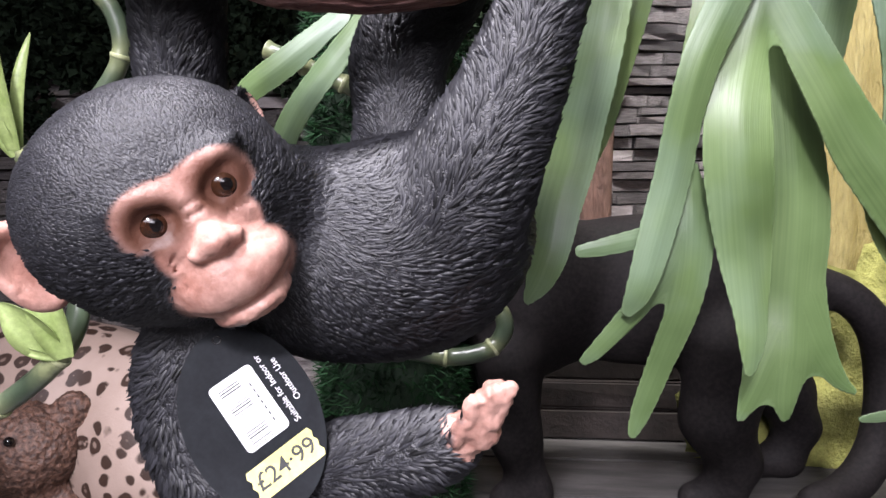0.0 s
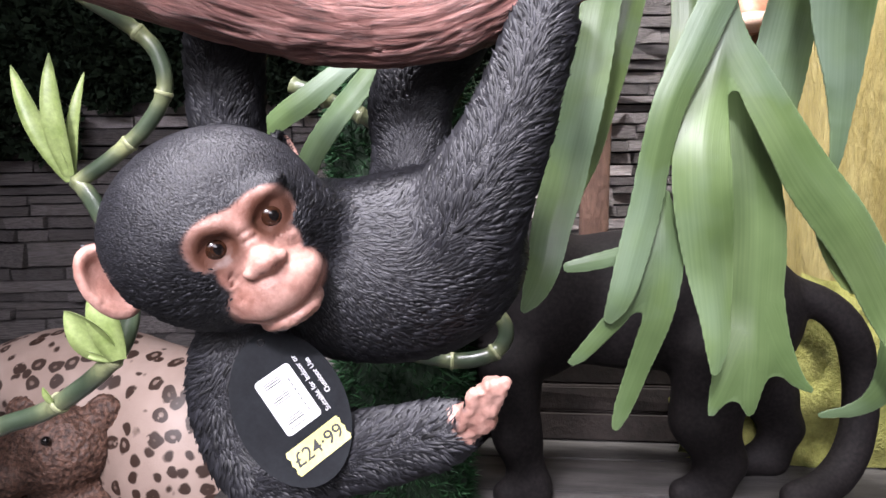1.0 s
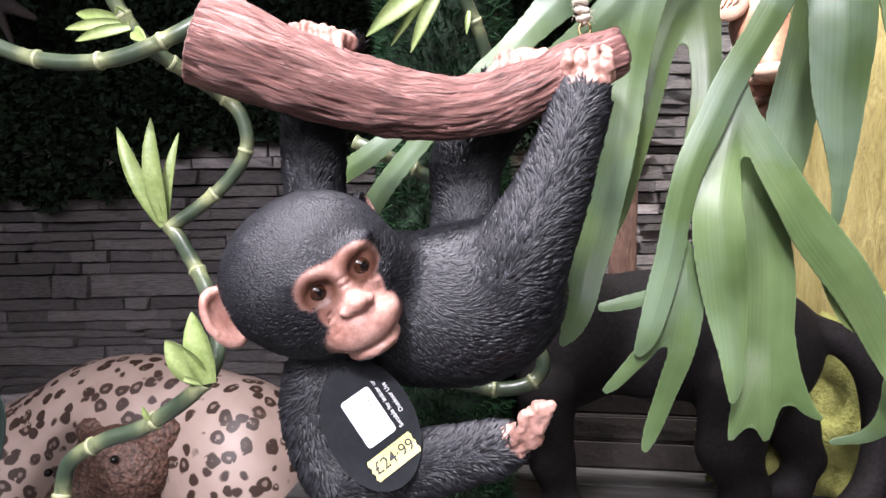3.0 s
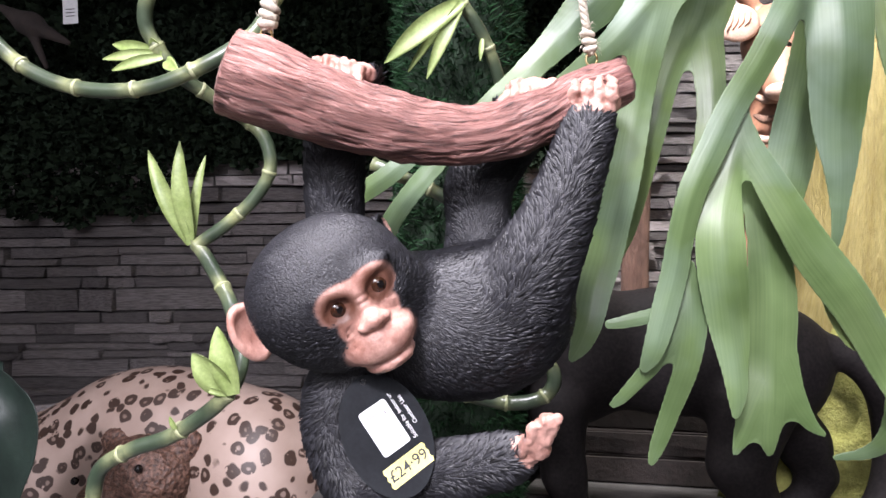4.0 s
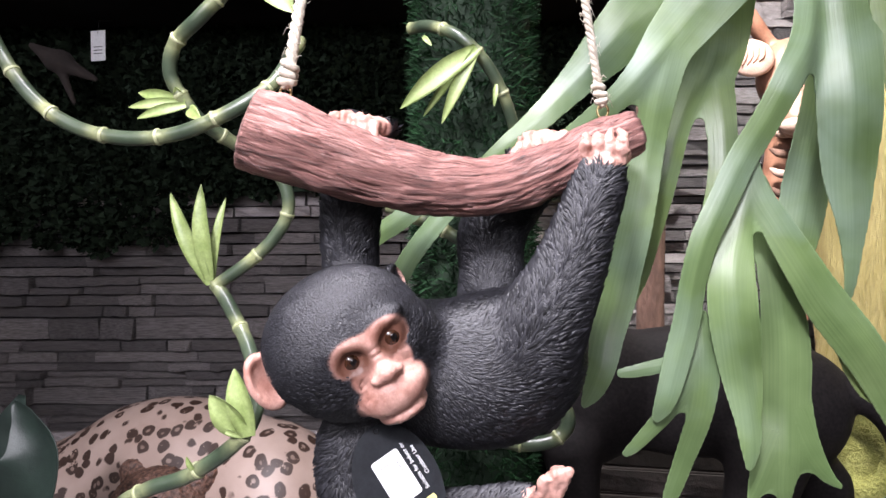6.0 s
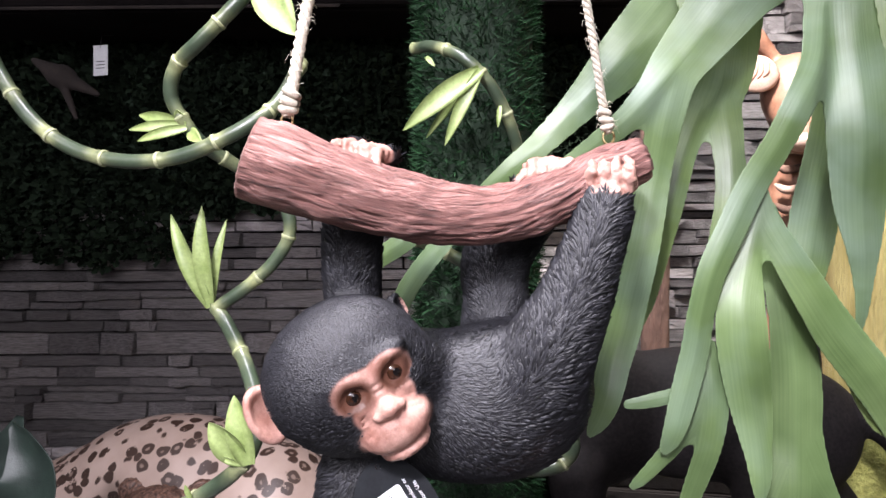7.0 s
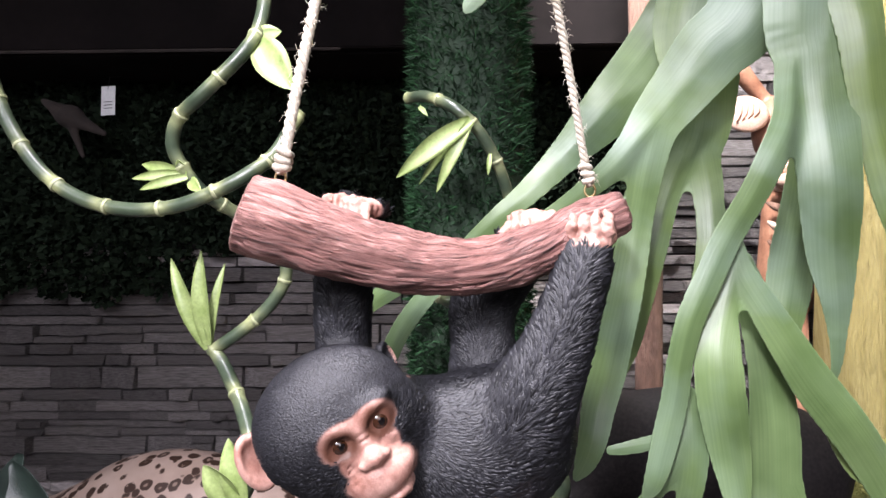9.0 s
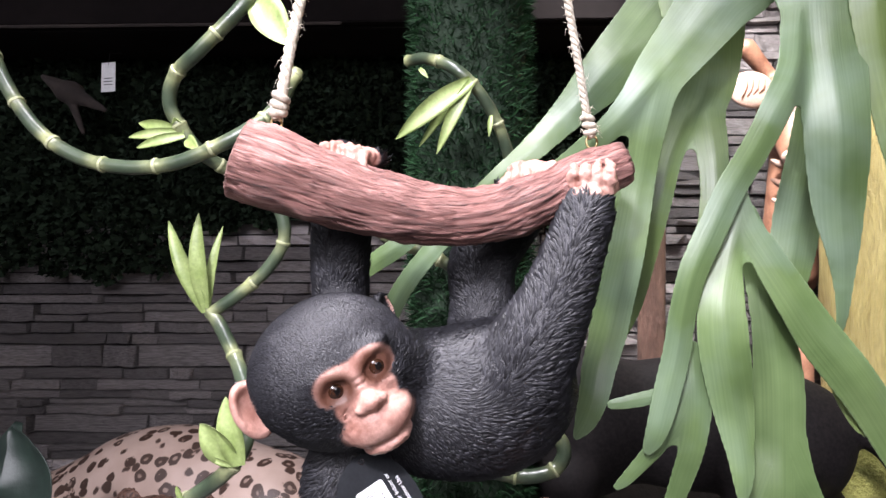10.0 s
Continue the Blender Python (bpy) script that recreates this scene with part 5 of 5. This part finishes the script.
    stalk([(-0.1674, 0.6600, 1.1218), (-0.1142, 0.6600, 1.1085), (-0.0625, 0.6650, 1.0986), (-0.0221, 0.6700, 1.1048), (-0.0038, 0.6750, 1.1236), (-0.0075, 0.6800, 1.1449), (-0.0298, 0.6850, 1.1568), (-0.0565, 0.6900, 1.1488)], 0.0095, d, 0.052)
    e = thing("curly_bamboo", "pale curled bamboo stem crossing the turf pillar", "bamboo", group="curly bamboo stems")
    stalk([(-0.2293, 0.6200, 1.4129), (-0.1926, 0.6200, 1.3964), (-0.1439, 0.6300, 1.3724), (-0.1108, 0.6500, 1.3472)], 0.0085, e, 0.04)


build_bamboo()


# ---- animal figures on the shelves ----
def finish(s, name, mats, label, category, fuzz=0.0, fuzz_size=120.0, extras=()):
    """Meshes a sculpted figure as one mesh; extras are (vertices, faces, slot) joined to it."""
    verts, faces = s.mesh()
    verts = relax(verts, faces, 1)
    if fuzz:
        verts = verts + normals_of(verts, faces) * (fuzz * (lattice(verts * fuzz_size, 2) + 0.6 * lattice(verts * fuzz_size * 2.1, 6)))[:, None]
    verts, faces, slots = joined(verts, faces, extras)
    ob = link_mesh(name, verts, faces, mats)
    ob.data.polygons.foreach_set("material_index", slots)
    set_attribute(ob, "comb", np.array(verts), "FLOAT_VECTOR")
    set_attribute(ob, "shag", np.ones(len(verts)))
    return tagged(ob, label, category)


def build_leopard():
    s = Sculpt((-1.45, 0.78, 0.60), (-0.30, 1.30, 1.14), 0.006)
    s.ball((-0.83, 1.08, 0.83), (0.30, 0.15, 0.20), None, 0.03)
    s.ball((-0.60, 1.05, 0.80), (0.15, 0.15, 0.19), None, 0.05)
    s.ball((-1.08, 1.06, 0.76), (0.17, 0.15, 0.17), None, 0.05)
    s.limb((-0.56, 1.0, 0.80), (-0.47, 0.95, 0.64), 0.075, 0.045, 0.04)
    s.limb((-0.47, 0.95, 0.645), (-0.40, 0.90, 0.645), 0.045, 0.04, 0.03)
    s.limb((-1.1, 0.95, 0.72), (-0.92, 0.88, 0.65), 0.07, 0.04, 0.04)
    s.limb((-1.2, 1.08, 0.80), (-1.32, 1.08, 0.86), 0.09, 0.08, 0.05)
    s.ball((-1.34, 1.05, 0.88), (0.075, 0.075, 0.07), None, 0.03)
    finish(s, "leopard_figure", [LEOPARD], "tan resin leopard figure with dark rosettes lying down", "leopard figure")


def build_bear():
    s = Sculpt((-1.02, 0.74, 0.61), (-0.60, 1.02, 1.0), 0.003)
    s.ball((-0.785, 0.93, 0.855), (0.098, 0.075, 0.075), None, 0.02)
    s.ball((-0.835, 0.875, 0.825), (0.045, 0.045, 0.036), None, 0.02)
    s.ball((-0.85, 0.838, 0.835), (0.016, 0.012, 0.012), None, 0.006)
    for x, y, z in ((-0.705, 0.95, 0.912), (-0.86, 0.955, 0.905)):
        s.ball((x, y, z), (0.032, 0.022, 0.032), None, 0.014)
    s.ball((-0.77, 0.95, 0.71), (0.10, 0.07, 0.10), None, 0.03)
    s.limb((-0.70, 0.90, 0.74), (-0.68, 0.85, 0.65), 0.035, 0.032, 0.02)
    s.limb((-0.85, 0.90, 0.74), (-0.87, 0.85, 0.65), 0.035, 0.032, 0.02)
    eyes = [(*globe(c, 0.0075), 1) for c in ((-0.7484, 0.8620, 0.8957), (-0.885, 0.868, 0.862))]
    finish(s, "bear_figure", [BEAR, EYE_BLACK], "brown shaggy resin bear cub figure by the leopard", "bear figure", 0.0022, 150, eyes)


def build_panther():
    s = Sculpt((-0.34, 0.66, 0.855), (0.56, 1.06, 1.28), 0.0045)
    z0 = SHELF_Z
    s.ball((0.19, 0.86, 1.135), (0.21, 0.075, 0.10), None, 0.03)
    s.ball((0.02, 0.84, 1.135), (0.10, 0.075, 0.115), None, 0.03)
    s.ball((0.325, 0.87, 1.105), (0.078, 0.07, 0.086), None, 0.03)
    s.limb((-0.05, 0.84, 1.13), (-0.15, 0.83, 1.17), 0.065, 0.052, 0.03)
    s.ball((-0.20, 0.82, 1.18), (0.062, 0.05, 0.05), None, 0.02)
    s.ball((-0.25, 0.81, 1.165), (0.03, 0.03, 0.025), None, 0.015)
    for y in (0.79, 0.86):
        s.ball((-0.185, y, 1.226), (0.013, 0.009, 0.018), None, 0.008)
    for x, y, dx in ((0.0, 0.79, 0.03), (-0.04, 0.89, -0.05)):
        s.chain([((x, y, 1.06), 0.045), ((x + 0.01, y, 0.96), 0.030), ((x + dx, y, z0 + 0.02), 0.024), ((x + dx - 0.035, y - 0.01, z0 + 0.014), 0.019)], 0.02)
    s.chain([((0.28, 0.82, 1.07), 0.064), ((0.262, 0.81, 0.98), 0.042), ((0.285, 0.81, z0 + 0.06), 0.030), ((0.27, 0.805, z0 + 0.018), 0.024), ((0.235, 0.80, z0 + 0.014), 0.02)], 0.02)
    s.chain([((0.335, 0.90, 1.04), 0.055), ((0.380, 0.91, 0.985), 0.038), ((0.402, 0.91, 0.935), 0.027), ((0.385, 0.905, z0 + 0.024), 0.023), ((0.345, 0.90, z0 + 0.016), 0.021)], 0.02)
    tail = [
        (0.3500, 0.8600, 1.1400, 0.026), (0.3900, 0.8550, 1.1440, 0.021), (0.4290, 0.8450, 1.1280, 0.020), (0.4570, 0.8400, 1.0940, 0.020), (0.4700, 0.8400, 1.0460, 0.020),
        (0.4720, 0.8350, 0.9890, 0.020), (0.4600, 0.8250, 0.9390, 0.020), (0.4340, 0.8100, 0.9060, 0.020), (0.4000, 0.7950, 0.8900, 0.019), (0.3700, 0.7850, 0.8870, 0.017),
    ]
    t = spline(tail, 24)
    s.chain([(r[:3], r[3]) for r in t], 0.01)
    finish(s, "panther_figure", [PANTHER], "black satin resin panther figure with a curled tail", "panther figure")


def build_fawn():
    """Striped orange-brown head on a slim neck far back, seen between the fronds."""
    s = Sculpt((0.28, 1.22, 1.30), (0.70, 1.62, 2.06), 0.005)
    s.ball((0.50, 1.44, 1.74), (0.078, 0.07, 0.090), None, 0.03)
    s.limb((0.495, 1.41, 1.69), (0.485, 1.36, 1.625), 0.055, 0.038, 0.03)
    s.limb((0.52, 1.48, 1.70), (0.50, 1.50, 1.36), 0.055, 0.065, 0.04)
    s.limb((0.455, 1.45, 1.82), (0.40, 1.43, 1.885), 0.016, 0.022, 0.015)
    s.limb((0.53, 1.47, 1.81), (0.55, 1.47, 1.90), 0.018, 0.014, 0.02)
    turn = np.array(pose(0, 0, 0, 0, 18, 0).to_3x3())
    extras = [(*globe((0.398, 1.385, 1.775), (0.050, 0.012, 0.042), turn.T), 1), (*globe((0.498, 1.372, 1.712), 0.015), 2), (*globe((0.485, 1.342, 1.612), (0.040, 0.028, 0.022)), 1)]
    for k in range(4):
        row = [(0.375 + 0.012 * k, 1.374, 1.755 + 0.003 * k), (0.385 + 0.012 * k, 1.372, 1.775), (0.388 + 0.012 * k, 1.374, 1.795)]
        extras.append((*tube(spline(row, 8), np.full(8, 0.0016), 6), 0))
    for k in range(5):
        row = [(0.448, 1.43, 1.665 - 0.045 * k), (0.475, 1.398 + 0.006 * k, 1.650 - 0.045 * k), (0.53, 1.41 + 0.006 * k, 1.668 - 0.045 * k)]
        extras.append((*tube(spline(row, 14), 0.010 * np.sin(np.linspace(0.3, 2.9, 14)), 8), 1 if k % 2 else 3))
    extras.append((*tube([(0.50, 1.50, 0.0), (0.50, 1.50, 1.35)], (0.05, 0.05), 16), 0))
    finish(s, "giraffe_figure", [FAWN, FAWN_PALE, EYE_BLACK, BROWN_POST], "orange-brown painted giraffe figure behind the fern", "giraffe figure", 0, 120, extras)


build_leopard()
build_bear()
build_panther()
build_fawn()


# ---- background pieces ----
def rough_column(name, at, radius, z0, z1, mat, label, category, lump=0.08, seed=0, lean=(0, 0)):
    n, sides = 60, 40
    zs = np.linspace(z0, z1, n)
    path = [(at[0] + lean[0] * (z - z0), at[1] + lean[1] * (z - z0), z) for z in zs]
    v, f = tube(path, np.full(n, radius), sides)
    v = np.array(v)
    c = np.repeat(np.array(path), sides, 0)
    d = v - c
    d *= (1 + lump * lattice(v * (22, 22, 5), seed) + 0.5 * lump * lattice(v * (70, 70, 14), seed + 1))[:, None]
    return tagged(link_mesh(name, c + d, f, mat), label, category)


rough_column("tree_trunk", (0.150, 1.12), 0.027, SHELF_Z, 2.3, BROWN_POST, "brown rough tree trunk post behind the fern", "trunk", 0.12, 3)
rough_column("gold_column", (0.75, 1.20), 0.265, 0.0, 2.7, GOLD, "ochre gold fibrous column with warm light put into its colour", "column", 0.05, 5)


def build_dark_backing():
    """Dark slabs on the shelf, added to darken the gap under the panther."""
    top = thing("dark_backing", "dark brown rough slabs added as a dark backing behind the panther", "slabs")
    rng = random.Random(12)
    z = SHELF_Z
    for k, (x0, x1, h) in enumerate(((-0.05, 0.46, 0.05), (-0.04, 0.44, 0.045), (-0.03, 0.45, 0.06))):
        bm = box((x0, 1.0 + 0.004 * k, z), (x1, 1.075, z + h), 0.004)
        for v in bm.verts:
            v.co += Vector((rng.uniform(-1, 1), rng.uniform(-1, 1), 0)) * 0.003
        part("slab", bm, DARK_SLAB, top)
        z += h


build_dark_backing()


def build_moss():
    bm = bmesh.new()
    bmesh.ops.create_icosphere(bm, subdivisions=5, radius=1)
    for v in bm.verts:
        v.co = Vector((v.co.x * 0.33, v.co.y * 0.05, v.co.z * 0.27)) * (1 + 0.3 * noise.noise(v.co * 4) + 0.15 * noise.noise(v.co * 13))
        v.co += Vector((0.62, 0.975, 0.91))
        v.co.z = max(v.co.z, SHELF_Z)
    ob = part("moss_mound", bm, MOSS, None, "", True)
    tagged(ob, "yellow-green moss mound on the shelf behind the panther", "moss")


build_moss()


def build_rock():
    """Reddish lump at the edge of the shelf, beside the panther's tail."""
    bm = bmesh.new()
    bmesh.ops.create_icosphere(bm, subdivisions=4, radius=1)
    for v in bm.verts:
        v.co = Vector((v.co.x * 0.075, v.co.y * 0.05, v.co.z * 0.035)) * (1 + 0.2 * noise.noise(v.co * 2.5) + 0.06 * noise.noise(v.co * 11))
        v.co += Vector((0.53, 0.70, SHELF_Z + 0.02))
        v.co.z = max(v.co.z, SHELF_Z)
    tagged(part("rock", bm, FAWN, None, "", True), "rough reddish terracotta rock lying on the board shelf", "rock")


build_rock()


def build_dark_plant():
    top = thing("dark_leaf_plant", "dark green glossy broad-leaved plant", "plant")
    for rows in (
        [((-0.8617, 0.6200, 0.8547), 0.02), ((-0.7880, 0.6000, 0.9697), 0.05), ((-0.7466, 0.5900, 1.0563), 0.045), ((-0.7675, 0.6000, 1.1085), 0.025), ((-0.7945, 0.6100, 1.1375), 0.004)],
        [((-0.9219, 0.6600, 0.9008), 0.02), ((-0.8660, 0.6500, 0.9965), 0.05), ((-0.8427, 0.6500, 1.0669), 0.04), ((-0.8297, 0.6600, 1.1338), 0.006)],
    ):
        v, f, c, r = ribbon(rows, 9, 30, 0.35)
        link_mesh("leaf", v, f, DARK_LEAF, top)
    v, f = tube(spline([(-0.8617, 0.6200, 0.8547), (-0.66, 0.66, 0.7), (-0.66, 0.76, 0.62)], 12), np.full(12, 0.006), 8)
    link_mesh("stem", v, f, DARK_LEAF, top)


build_dark_plant()


def build_bird():
    """Pale perched figure in the dark hedge, with a hanging paper tag."""
    s = Sculpt((-1.34, 1.0, 1.68), (-1.02, 1.26, 1.94), 0.005)
    s.ball((-1.19, 1.14, 1.80), (0.035, 0.03, 0.028), None, 0.015)
    s.limb((-1.215, 1.13, 1.815), (-1.245, 1.12, 1.835), 0.018, 0.008, 0.01)
    s.limb((-1.17, 1.14, 1.79), (-1.10, 1.15, 1.755), 0.02, 0.007, 0.01)
    s.limb((-1.19, 1.14, 1.79), (-1.15, 1.14, 1.70), 0.012, 0.006, 0.01)
    finish(s, "bird_figure", [DARK_SLAB], "dull brown bird figure perched in the dark hedge", "bird figure")
    c = Vector((-1.1329, 1.2000, 1.8512))
    tag = part("price_tag", box((c.x - 0.020, c.y, c.z - 0.037), (c.x + 0.020, c.y + 0.001, c.z + 0.037)), PAPER)
    tagged(tag, "small white blank paper price tag on a thread", "tag")
    v, f = tube([(c.x, c.y - 0.001, c.z + 0.03), (c.x + 0.004, c.y, c.z + 0.06), (c.x + 0.002, c.y + 0.12, c.z + 0.10)], (0.0006,) * 3, 5)
    link_mesh("thread", v, f, INK, tag)
    for k in range(3):
        part("bar", box((c.x - 0.012, c.y - 0.0006, c.z - 0.02 + 0.008 * k), (c.x + 0.012, c.y - 0.0002, c.z - 0.018 + 0.008 * k)), INK, tag)


build_bird()
